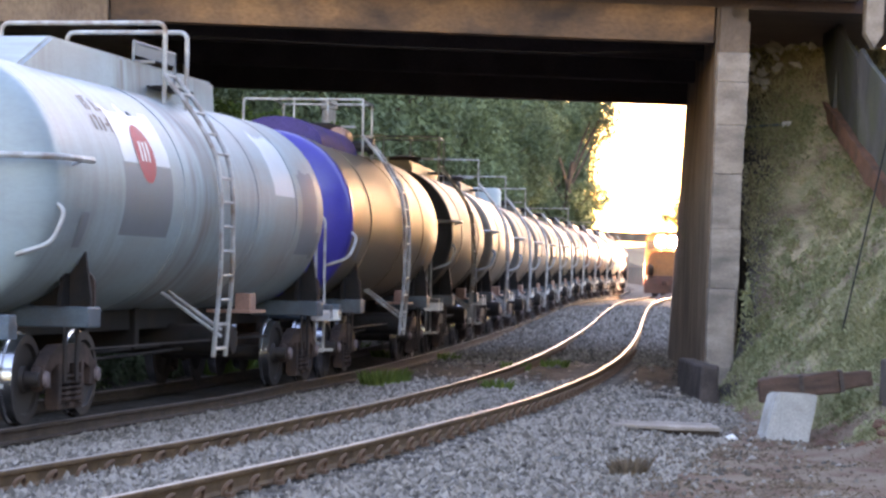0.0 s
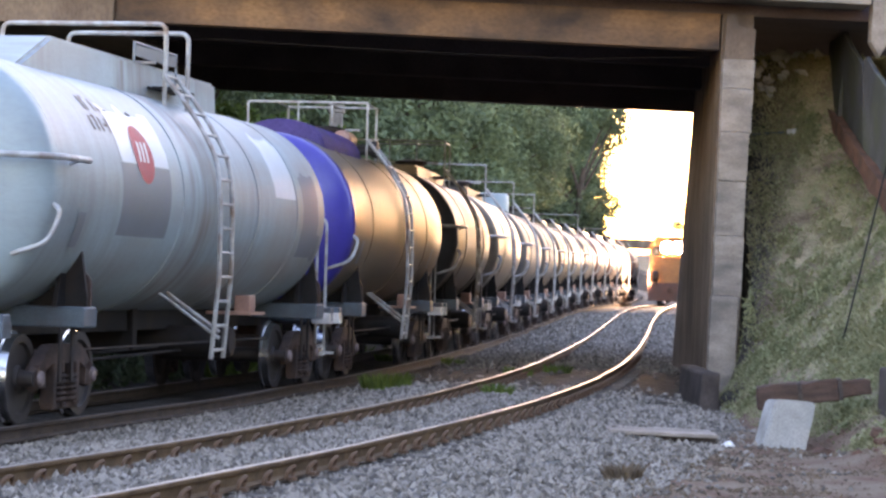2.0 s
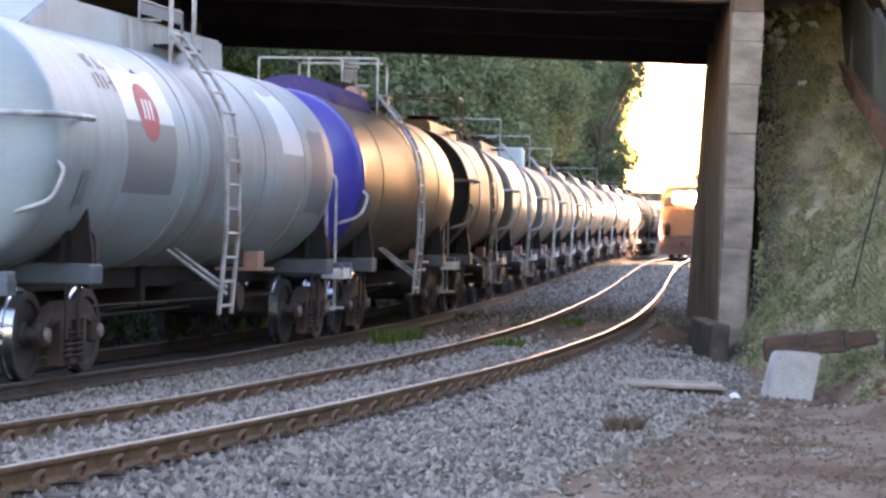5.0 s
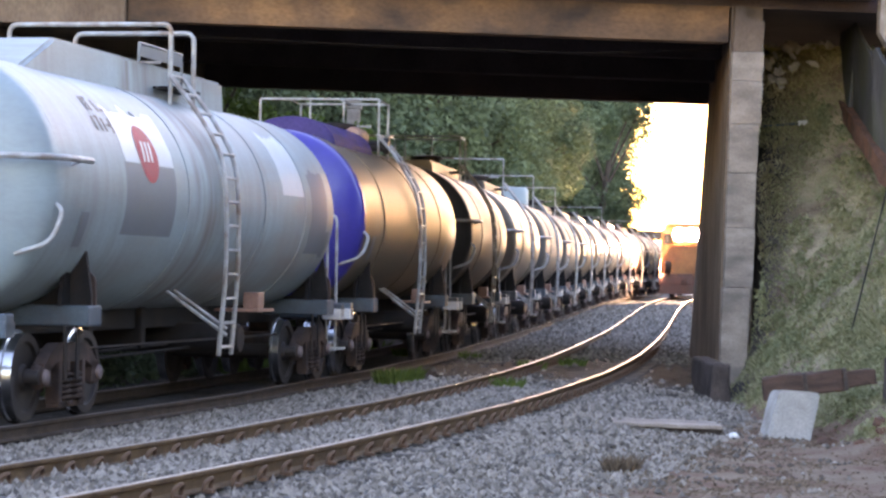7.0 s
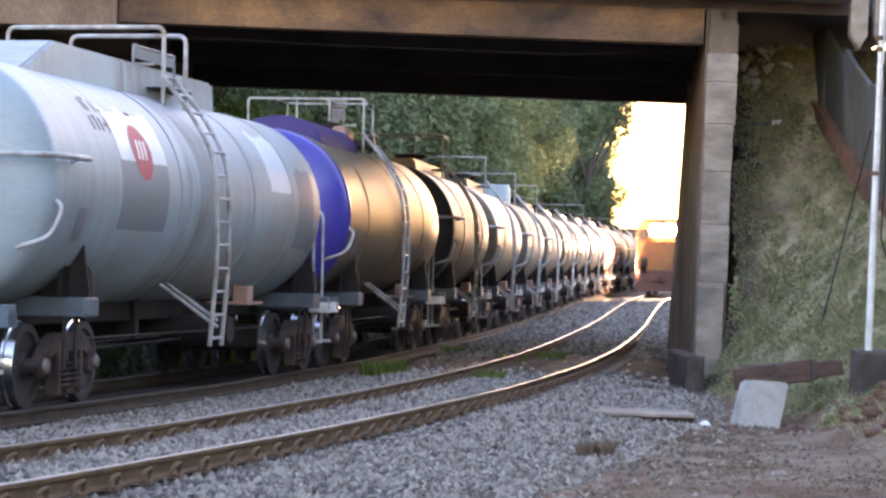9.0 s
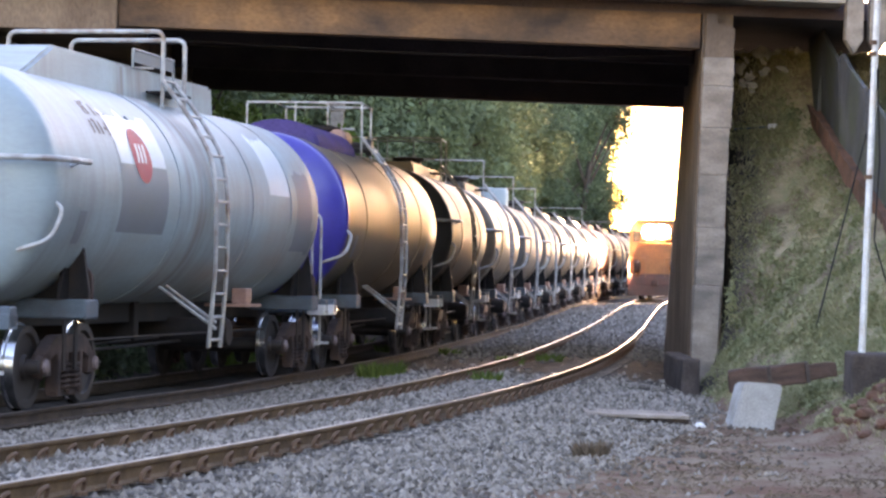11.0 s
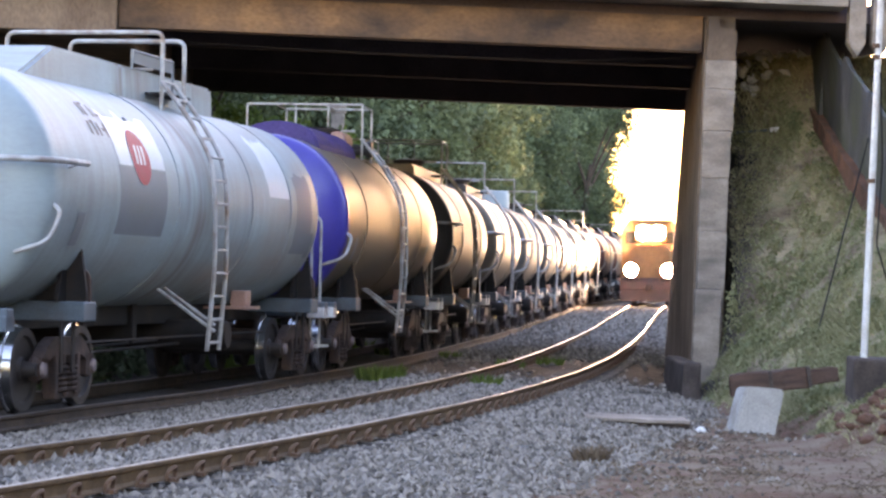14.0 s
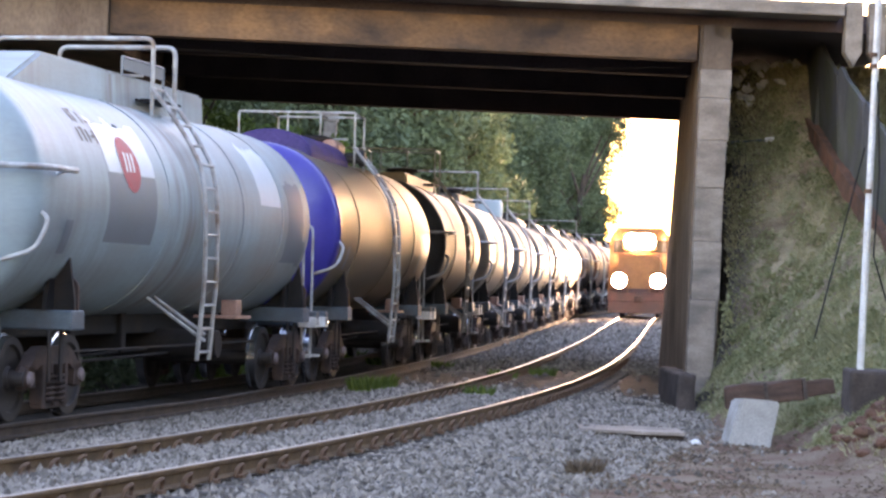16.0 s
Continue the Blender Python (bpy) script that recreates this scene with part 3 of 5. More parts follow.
# ---- the road bridge ----
def build_bridge():
    b = empty("road_bridge", pose(0, 0, 0), "weathered concrete road bridge with ochre-stained girder over the tracks", "bridge")
    b["kind"] = "structure"
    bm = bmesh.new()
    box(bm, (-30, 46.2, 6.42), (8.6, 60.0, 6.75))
    part("deck", bm, M_SOFFIT, b, "concrete deck slab darkened for its shade")
    bm = bmesh.new()
    box(bm, (-30, 45.3, 6.62), (7.0, 46.2, 6.86), 0.02)
    part("deck_edge", bm, M_CONC, b, "pale grey concrete deck edge")
    # only the outer girder has its own ochre; inner ones are painted shade-dark
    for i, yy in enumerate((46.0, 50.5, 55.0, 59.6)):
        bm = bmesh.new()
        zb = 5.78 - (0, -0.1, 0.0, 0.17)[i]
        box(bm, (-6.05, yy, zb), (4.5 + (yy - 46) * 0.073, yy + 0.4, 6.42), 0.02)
        part("girder", bm, M_OCHRE if i == 0 else M_SOFFIT, b, "ochre-stained concrete girder" if i == 0 else "inner concrete girder darkened for its shade")
    bm = bmesh.new()
    box(bm, (-30, 45.9, 5.66), (-6.06, 60.0, 6.42), 0.03)
    part("abutment_beam", bm, M_CONCBROWN, b, "dirty brown concrete side span")
    # abutment wall beside the main track
    bm = bmesh.new()
    prism(bm, [(4.53, 46.004), (5.08, 46.004), (6.0, 60.2), (5.55, 60.2)], -0.5, 6.42, "z")
    for v in bm.verts:
        if v.co.z < 0 and v.co.x < (5.0 if v.co.y < 50 else 5.8):
            v.co.x -= 0.02 if v.co.y < 50 else 0.26
    part("abutment_wall", bm, M_CONCBROWN, b, "brown stained concrete abutment wall")
    # the end face was cast in lifts, with open joints and chipped arrises
    r = random.Random(3)
    zs = [-0.4, 0.75, 1.5, 2.55, 3.5, 4.35, 5.1, 5.62]
    for z0, z1 in zip(zs, zs[1:]):
        bm = bmesh.new()
        d0, d1 = (z0 + 0.4) * 0.0105, (z1 + 0.4) * 0.0105
        w = r.uniform(-0.018, 0.018)
        prism(bm, [(4.55, z0), (5.02 + d0 + w, z0), (5.02 + d1 + w, z1 - 0.008), (4.55, z1 - 0.008)], 45.75 + r.uniform(-0.012, 0.012), 46.0, "y")
        bmesh.ops.bevel(bm, geom=bm.edges[:], offset=0.008, segments=1, affect="EDGES")
        rough_edges(part("concrete_lift", bm, M_CONC, b, "rough grey concrete lift of the end face"), 0.09, 0.016)
    bm = bmesh.new()
    prism(bm, [(4.56, 5.62), (5.08, 5.62), (5.09, 6.15), (4.78, 6.22), (4.76, 6.4), (4.58, 6.4)], 45.77, 46.0, "y")
    rough_edges(part("pilaster_cap", bm, M_CONCBROWN, b, "brownish broken top of the end face"), 0.1, 0.014)
    bm = bmesh.new()
    box(bm, (3.97, 41.6, -0.6), (4.28, 45.0, 0.30), 0.05)
    rough_edges(part("plinth", bm, M_PLINTH, b, "dark damp concrete footing"), 0.14, 0.03)
    ob2 = bmesh.new()
    box(ob2, (4.5, 45.5, -0.4), (4.98, 45.74, 1.5), 0.02)
    part("side_plinth", ob2, M_CONC, b, "grey concrete footing panel")
    # pier under the far side span
    bm = bmesh.new()
    box(bm, (-9.2, 46.2, -0.5), (-8.4, 60.0, 5.66), 0.03)
    part("abutment_wall", bm, M_CONCBROWN, b, "brown stained concrete abutment wall")
    # posts of the parapet at the deck's end
    for x0 in (7.04, 7.46):
        bm = bmesh.new()
        prism(bm, [(x0, 6.9), (x0 + 0.3, 6.9), (x0 + 0.3, 6.0), (x0 + 0.16, 5.75), (x0, 6.0)], 45.4, 45.75, "y")
        part("parapet_post", bm, M_CONC, b, "pale chipped concrete parapet post")
    bm = bmesh.new()
    tube(bm, [(-6, 46.5, 5.62), (-2, 46.5, 5.55), (2, 46.5, 5.55), (4.4, 46.5, 5.7)], 0.007, 6)
    part("cable", bm, M_FRAME, b, "thin sagging cable")


def rough_edges(ob, cell, amount):
    """Cuts a mesh up and pushes its points about, for worn concrete."""
    bm = bmesh.new()
    bm.from_mesh(ob.data)
    for _ in range(5):
        es = [e for e in bm.edges if e.calc_length() > cell * 1.6]
        if not es:
            break
        bmesh.ops.subdivide_edges(bm, edges=es, cuts=1, use_grid_fill=True)
    for v in bm.verts:
        v.co += noise.noise_vector(v.co * 3.1) * amount + noise.noise_vector(v.co * 9) * amount * 0.5
    bm.to_mesh(ob.data)
    bm.free()


build_bridge()


# ---- tank wagons ----
R_TANK, Z_TANK = 1.38, 2.45


def bogie(parent, y):
    g = new("bogie")
    g.parent = parent
    g.matrix_basis = pose(0, y, 0)
    g["label"] = "rusty cast bogie with coil springs"
    for yy in (-0.92, 0.92):
        wheel_set_flat(g, yy)
    for s in (-1, 1):
        bm = bmesh.new()
        x0 = s * 1.0
        xa, xb = x0 - 0.07, x0 + 0.07
        prism(bm, [(-0.86, 0.54), (-0.62, 0.72), (-0.4, 0.8), (0.4, 0.8), (0.62, 0.72), (0.86, 0.54), (0.86, 0.46), (0.45, 0.60), (-0.45, 0.60), (-0.86, 0.46)], xa, xb, "x")
        for yc in (-0.36, 0.36):
            box(bm, (xa - 0.01, yc - 0.05, 0.16), (xb + 0.01, yc + 0.05, 0.62), 0.015)
        box(bm, (xa, -0.40, 0.12), (xb, 0.40, 0.19), 0.015)
        for yc in (-0.74, 0.74):
            prism(bm, [(yc - 0.12, 0.36), (yc + 0.12, 0.36), (yc + 0.1, 0.6), (yc - 0.1, 0.6)], xa, xb, "x")
        for yc in (-0.12, 0.12):
            box(bm, (xa + 0.02, yc - 0.04, 0.50), (xb + 0.015, yc + 0.04, 0.62), 0.01)
        part("side_frame", bm, M_BOGIE, g)
        for yy in (-0.92, 0.92):
            bm = bmesh.new()
            lathe(bm, [(0, 0), (0, 0.12), (0.05, 0.14), (0.10, 0.12), (0.13, 0.06), (0.13, 0)], 14, "x")
            cap = bmesh.new()
            lathe(cap, [(0, 0), (0, 0.085), (0.03, 0.075), (0.045, 0.04), (0.045, 0)], 12, "x")
            part("axle_cap", cap, M_CAP, g, "pale dusty axle cap", m=pose(x0 + s * 0.075, yy * 0.9, 0.46, 0, 0, 0 if s > 0 else 180), smooth=True)
            part("axle_box", bm, M_BOGIE, g, m=pose(x0 - (0.06 if s > 0 else 0.07), yy * 0.9, 0.46), smooth=True)
        for yy in (-0.17, 0.17):
            bm = bmesh.new()
            tube(bm, [(0.105 * math.cos(t), 0.105 * math.sin(t), t * 0.0095) for t in [k * math.pi / 5 for k in range(54)]], 0.024, 6)
            part("coil_spring", bm, M_BOGIE, g, m=pose(x0, yy, 0.17))
    bm = bmesh.new()
    box(bm, (-1.02, -0.2, 0.52), (1.02, 0.2, 0.72), 0.03)
    part("bolster", bm, M_BOGIE, g)
    for yy in (-0.38, 0.38):
        for s in (-1, 1):
            bm = bmesh.new()
            box(bm, (s * 0.84 - 0.04, yy - 0.04, 0.28), (s * 0.84 + 0.04, yy + 0.06, 0.64), 0.02)
            part("brake_shoe", bm, M_BOGIE, g)
    return g


def wheel_set_flat(g, yy):
    """Axle and wheels straight under the bogie, so that no part lies deeper."""
    bm = bmesh.new()
    lathe(bm, [(-1.05, 0), (-1.05, 0.075), (-0.7, 0.11), (0.7, 0.11), (1.05, 0.075), (1.05, 0)], 14, "x")
    part("axle", bm, M_WHEEL, g, m=pose(0, yy, 0.46), smooth=True)
    for s in (-1, 1):
        bm = bmesh.new()
        prof = [(s * 0.765, 0.08), (s * 0.79, 0.12), (s * 0.80, 0.34), (s * 0.775, 0.37), (s * 0.77, 0.49), (s * 0.80, 0.49), (s * 0.81, 0.462), (s * 0.905, 0.455), (s * 0.905, 0.37), (s * 0.87, 0.35), (s * 0.86, 0.14), (s * 0.90, 0.12), (s * 0.90, 0.08)]
        lathe(bm, prof, 32, "x", close=True)
        for f in bm.faces:
            c = f.calc_center_median()
            f.material_index = 1 if math.hypot(c.y, c.z) > 0.452 else 0
        part("wheel", bm, [M_WHEEL, M_TREAD], g, m=pose(0, yy, 0.46), smooth=True)


def shell_patch(car, name, y0, y1, a0, a1, material, label, lift=0.004, ragged=0.0, R=R_TANK):
    """A painted area on the shell between two places along it and two angles up its side."""
    bm = bmesh.new()
    n, k = 16, 12
    g = []
    for i in range(n + 1):
        a = radians(a0 + (a1 - a0) * i / n)
        row = []
        for j in range(k + 1):
            yy = y0 + (y1 - y0) * j / k
            aa = a
            if ragged and i == n:
                aa += ragged * noise.noise((yy * 5, a, 2))
            if ragged and j in (0, k):
                yy += 0.06 * noise.noise((a * 7, j, 5))
            row.append(bm.verts.new(((R + lift) * math.cos(aa), yy, Z_TANK + (R + lift) * math.sin(aa))))
        g.append(row)
    for r0, r1 in zip(g, g[1:]):
        for j in range(k):
            bm.faces.new((r0[j], r0[j + 1], r1[j + 1], r1[j]))
    return part(name, bm, material, car, label, smooth=True)


def tank_wagon(y_start, L, shell, label, near_head=None, box_top=None, box_mat=None, dome=False, bands=(), rails=True, ladder_at=None, R=R_TANK, box_h=0.16, bogs=None, far_gap=0.75, near_gap=0.75, hump=False, slope=0.0, boxy=True):
    p0, p1 = beside(y_start, SIDING), beside(y_start + L, SIDING)
    d = p1 - p0
    ang = -math.degrees(math.atan2(d.x, d.y))
    car = empty("tank_wagon", Matrix.Translation(p0 + Vector((0, 0, SIDE_Z))) @ pose(0, 0, 0, 0, -1.2, ang), label, "tank wagon", "tank wagons in the siding")
    t0, t1 = near_gap, L - far_gap
    head_n = [(t0 + 0.42 * (1 - math.cos(radians(k * 10))) * 1.0, R * math.sin(radians(k * 10)) ** 0.75 if k else 0) for k in range(10)]
    head_n.append((t0 + 0.55, R))
    cyl = [(t0 + 0.55, R)] + [(t0 + 0.42 + (t1 - t0 - 0.84) * i / 8, R) for i in range(1, 8)] + [(t1 - 0.42, R)]
    head_f = [(t1 - (y - t0), r) for y, r in reversed(head_n[:-1])]
    up = pose(0, 0, Z_TANK)
    bm = bmesh.new()
    lathe(bm, cyl + head_f[1:], 112 if y_start < 30 else 56)
    part("shell", bm, shell, car, smooth=True, m=up)
    bm = bmesh.new()
    lathe(bm, head_n, 56)
    part("tank_head", bm, near_head or shell, car, "painted dished tank head" if near_head else "", smooth=True, m=up)
    # weld seams and straps round the shell
    for yy in bands:
        bm = bmesh.new()
        lathe(bm, [(yy - 0.05, R), (yy - 0.05, R + 0.012), (yy + 0.05, R + 0.012), (yy + 0.05, R)], 56)
        part("shell_strap", bm, shell, car, smooth=False, m=up)
    mid = ladder_at or L / 2
    # walkway housing or dome on top
    top = Z_TANK + R
    if box_top:
        b0, b1 = box_top
        bm = bmesh.new()
        if hump:
            arc = [(0.72 * math.cos(radians(k * 12)), top - 0.26 + (0.26 + box_h) * math.sin(radians(k * 12)) ** 0.8) for k in range(1, 15)]
            prism(bm, [(0.72, top - 0.3)] + arc + [(-0.72, top - 0.3)], b0, b1, "y")
        else:
            prism(bm, [(-0.45, top - 0.14), (0.45, top - 0.14), (0.42, top + box_h), (-0.42, top + box_h)], b0, b1, "y")
            for v in bm.verts:
                if v.co.z > top and v.co.y < b0 + 0.01:
                    v.co.y += slope
        es = [e for e in bm.edges if e.calc_face_angle(0) > 0.5]
        bmesh.ops.bevel(bm, geom=es, offset=0.04, segments=2, affect="EDGES")
        part("top_housing", bm, box_mat or shell, car, "long box housing on the tank top")
    if dome:
        bm = bmesh.new()
        lathe(bm, [(top - 0.2, 0), (top - 0.2, 0.62), (top + 0.34, 0.62), (top + 0.42, 0.56), (top + 0.46, 0)], 28, "z")
        part("dome", bm, box_mat or shell, car, "round expansion dome", smooth=True, m=pose(0, mid - 1.4, 0))
    bm = bmesh.new()
    lathe(bm, [(top, 0), (top, 0.3), (top + 0.3, 0.3), (top + 0.3, 0.36), (top + 0.36, 0.36), (top + 0.4, 0.2), (top + 0.4, 0)], 20, "z")
    part("manhole", bm, M_FRAME, car, "dark manhole cover", smooth=True, m=pose(-0.05, mid - 0.3, 0))
    if rails:
        for yy, xa, xb, zz in ((mid - 0.15, -1.45, 0.68, top + 0.83), (mid + 0.75, -0.9, 0.70, top + 0.80))[:1 if y_start > 60 else 2]:
            bm = bmesh.new()
            hb = Z_TANK + math.sqrt(max(R * R - xb * xb, 0))
            ha = Z_TANK + math.sqrt(max(R * R - min(abs(xa), R * 0.98) ** 2, 0))
            pts = [(xa, yy, ha), (xa, yy, zz), (xb, yy, zz), (xb, yy, hb)]
            tube(bm, fillet(pts, 0.02 if boxy else 0.12), 0.022 if boxy else 0.03, 8)
            part("guard_rail", bm, M_GALV, car, "square tubular guard rail" if boxy else "bent tubular guard rail", smooth=not boxy)
        if boxy and y_start < 60:
            for xx in (-0.9, 0.0, 0.69):
                bm = bmesh.new()
                tube(bm, [(xx, mid - 0.15, top + 0.81), (xx, mid + 0.75, top + 0.79)], 0.018, 6)
                part("top_rail", bm, M_GALV, car)
            for xx in (-0.55, 0.05):
                bm = bmesh.new()
                tube(bm, [(xx, mid - 0.15, top), (xx, mid - 0.15, top + 0.82)], 0.018, 6)
                part("rail_post", bm, M_GALV, car)
        bm = bmesh.new()
        tube(bm, [(-1.05, mid - 0.15, top + 0.35), (0.55, mid - 0.15, top + 0.35)], 0.02, 6)
        part("mid_rail", bm, M_GALV, car)
        if y_start < 30:
            bm = bmesh.new()
            tube(bm, [(0.48, mid - 0.8, top + 0.3), (0.48, mid - 0.8, top + 0.54), (0.48, mid + 0.95, top + 0.54), (0.48, mid + 0.95, top + 0.12)], 0.018, 6)
            box(bm, (0.47, mid - 0.8, top + 0.38), (0.485, mid + 0.95, top + 0.52))
            part("kick_plate", bm, M_PATCH_G, car)
        deck = new("walkway")
        deck.parent = car
        deck["label"] = "slatted steel walkway"
        bm = bmesh.new()
        box(bm, (-1.0, mid - 0.1, top + 0.03), (-0.78, mid + 1.0, top + 0.06))
        slat = part("slat", bm, M_FRAME, deck)
        for i in range(1, 7):
            again(slat, pose(i * 0.25, 0, 0))
    # ladder, following the shell then hanging straight to the step
    lad = new("ladder")
    lad.parent = car
    pts = [(0.70, 4.02), (1.05, 3.60), (1.40, 3.04), (1.47, 2.5), (1.48, 1.6), (1.40, 0.55)]
    for s in (-0.27, 0.27):
        bm = bmesh.new()
        tube(bm, fillet([(x, mid + s, z) for x, z in pts], 0.25, 4), 0.032, 6)
        part("stile", bm, M_GALV, lad, smooth=True)
    tot = [(Vector((x, 0, z))) for x, z in pts]
    step = 0.0
    rung = None
    for a, b in zip(tot, tot[1:]):
        ln = (b - a).length
        while step < ln:
            q = a + (b - a) * (step / ln)
            if rung is None:
                bm = bmesh.new()
                tube(bm, [(0, -0.27, 0), (0, 0.27, 0)], 0.022, 6)
                rung = part("rung", bm, M_GALV, lad, m=pose(q.x, mid, q.z))
            else:
                again(rung, pose(q.x, mid, q.z))
            step += 0.3
        step -= ln
    for zz, dy in ((0.8, -0.8), (0.88, -0.45)):
        bm = bmesh.new()
        tube(bm, [(1.45, mid - 0.1, zz), (0.5, mid + dy, 1.6)], 0.024, 6)
        part("brace", bm, M_GALV, car)
    # underframe
    bm = bmesh.new()
    box(bm, (-0.35, 0.2, 0.86), (0.35, L - 0.2, 1.14), 0.02)
    part("centre_sill", bm, M_FRAME, car)
    bogs = bogs or (2.2, L - 1.9)
    for i, yb in enumerate(bogs):
        bm = bmesh.new()
        box(bm, (-1.32, yb - 0.22, 0.98), (1.32, yb + 0.22, 1.2), 0.02)
        part("body_bolster", bm, M_BLUEGREY, car, "blue-grey painted cross beam")
        for s in (-1, 1):
            bm = bmesh.new()
            zz = Z_TANK - math.sqrt(R * R - 1.17 ** 2)
            prism(bm, [(s * 0.35, 1.2), (s * 1.28, 1.2), (s * 1.28, 1.3), (s * 1.2, zz + 0.12), (s * 1.1, Z_TANK - math.sqrt(R * R - 1.1 ** 2)), (s * 0.7, Z_TANK - math.sqrt(R * R - 0.49) - 0.0), (s * 0.35, Z_TANK - R * 0.965)], yb - 0.03, yb + 0.03, "y")
            part("saddle", bm, M_FRAME, car)
            bm = bmesh.new()
            prism(bm, [(-0.3, 1.2), (0.3, 1.2), (0.12, zz), (-0.12, zz)], s * 1.02 - 0.025, s * 1.02 + 0.025, "x")
            part("saddle_web", bm, M_FRAME, car, m=pose(0, yb, 0))
            bm = bmesh.new()
            lathe(bm, [(-0.03, 0.07), (-0.03, 0.17), (0.03, 0.17), (0.03, 0.07)], 20, "y", close=True)
            prism(bm, [(-0.17, -0.22), (0.17, -0.22), (0.17, -0.06), (-0.17, -0.06)], -0.029, 0.029, "y")
            part("lifting_lug", bm, M_BOGIE, car, "rusty lifting lug with a round eye", m=pose(s * 1.1, yb + 0.16, 1.42))
            for dy in (-0.5, -0.12):
                bm = bmesh.new()
                box(bm, (s * 1.17 - 0.012, dy - 0.045, 0.42), (s * 1.17 + 0.012, dy + 0.045, 0.99), 0.004)
                part("hanger", bm, M_FRAME, car, m=pose(0, yb, 0))
            pt = shell_patch(car, "saddle_pad", yb - 0.6, yb - 0.36, -27 if s > 0 else 207, -11 if s > 0 else 191, M_PATCH_G, "grey wear pad", 0.012)
        bogie(car, yb)
    for yy, s in ((0.12, -1), (L - 0.12, 1)):
        bm = bmesh.new()
        box(bm, (-1.3, yy - 0.1, 0.92), (1.3, yy + 0.1, 1.14), 0.015)
        part("end_sill", bm, M_BLUEGREY, car)
        for x0 in (-1.3, 1.02):
            bm = bmesh.new()
            box(bm, (x0, yy - 0.13, 0.90), (x0 + 0.28, yy + 0.13, 1.06), 0.01)
            plain = y_start < 30 and s < 0
            part("sill_end", bm, M_BLUEGREY if plain else M_SILLWHITE, car, "" if plain else "white painted sill end")
        bm = bmesh.new()
        box(bm, (-0.16, yy + s * 0.0 - 0.05, 0.7), (0.16, yy + s * 0.55, 0.98), 0.05)
        part("coupler", bm, M_BOGIE, car)
        bm = bmesh.new()
        tube(bm, fillet([(1.05, yy, 1.1), (1.05, yy, 2.5), (0.55, yy, 2.5)], 0.15), 0.022, 8)
        part("end_handrail", bm, M_GALV, car, smooth=True)
        bm = bmesh.new()
        tube(bm, [(1.05, yy, 1.0), (1.05, yy, 0.45)], 0.022, 6)
        box(bm, (0.85, yy - 0.03, 0.43), (1.2, yy + 0.03, 0.47))
        part("step", bm, M_GALV, car)
    # rail across the near head and a curved grab iron
    if not 39 < y_start < 41:
        bm = bmesh.new()
        tube(bm, fillet([(-1.1, t0 - 0.12, Z_TANK + 0.26), (1.1, t0 - 0.12, Z_TANK + 0.26), (1.5, t0 + 0.3, Z_TANK + 0.26), (1.5, t0 + 1.1, Z_TANK + 0.26)], 0.3), 0.034, 8)
        for xx in (-0.6, 0.6):
            tube(bm, [(xx, t0 - 0.12, Z_TANK + 0.26), (xx, t0 + 0.1, Z_TANK + 0.2)], 0.02, 6)
        tube(bm, [(1.5, t0 + 0.85, Z_TANK + 0.26), (1.34, t0 + 0.85, Z_TANK + 0.2)], 0.02, 6)
        part("head_rail", bm, M_GALV, car, "bent tubular handrail round the tank head", smooth=True)
    bm = bmesh.new()
    tube(bm, fillet([(1.25, t0 + 0.45, Z_TANK - 0.16), (1.46, t0 + 0.4, Z_TANK - 0.26), (1.36, t0 + 0.3, Z_TANK - 0.6), (1.0, t0 + 0.22, Z_TANK - 0.72)], 0.14), 0.026, 8)
    part("grab_iron", bm, M_GALV, car, smooth=True)
    # brake gear hung between the bogies
    bm = bmesh.new()
    lathe(bm, [(-1.1, 0), (-1.1, 0.17), (-1.05, 0.2), (1.05, 0.2), (1.1, 0.17), (1.1, 0)], 18, "x")
    part("air_reservoir", bm, M_FRAME, car, smooth=True, m=pose(0.1, L * 0.62, 0.72))
    bm = bmesh.new()
    tube(bm, [(0.95, 2.6, 0.72), (0.95, L - 2.6, 0.72)], 0.016, 6)
    tube(bm, [(0.55, 3.4, 0.55), (0.55, L - 3.0, 0.62)], 0.02, 6)
    tube(bm, [(-0.3, 3.2, 0.5), (0.5, L * 0.55, 0.66)], 0.02, 6)
    part("brake_pipe", bm, M_FRAME, car)
    for yh in (L * 0.36, L * 0.5):
        bm = bmesh.new()
        box(bm, (-0.42, yh - 0.09, 0.62), (0.42, yh + 0.09, Z_TANK - R + 0.1), 0.02)
        part("underframe_post", bm, M_FRAME, car)
    bm = bmesh.new()
    box(bm, (0.9, L * 0.7, 1.1), (1.12, L * 0.7 + 0.3, 1.32), 0.02)
    box(bm, (0.6, L * 0.7 - 0.3, 1.06), (1.2, L * 0.7 + 0.5, 1.1))
    part("valve_box", bm, M_SALMON, car, "rusty red valve box")
    return car


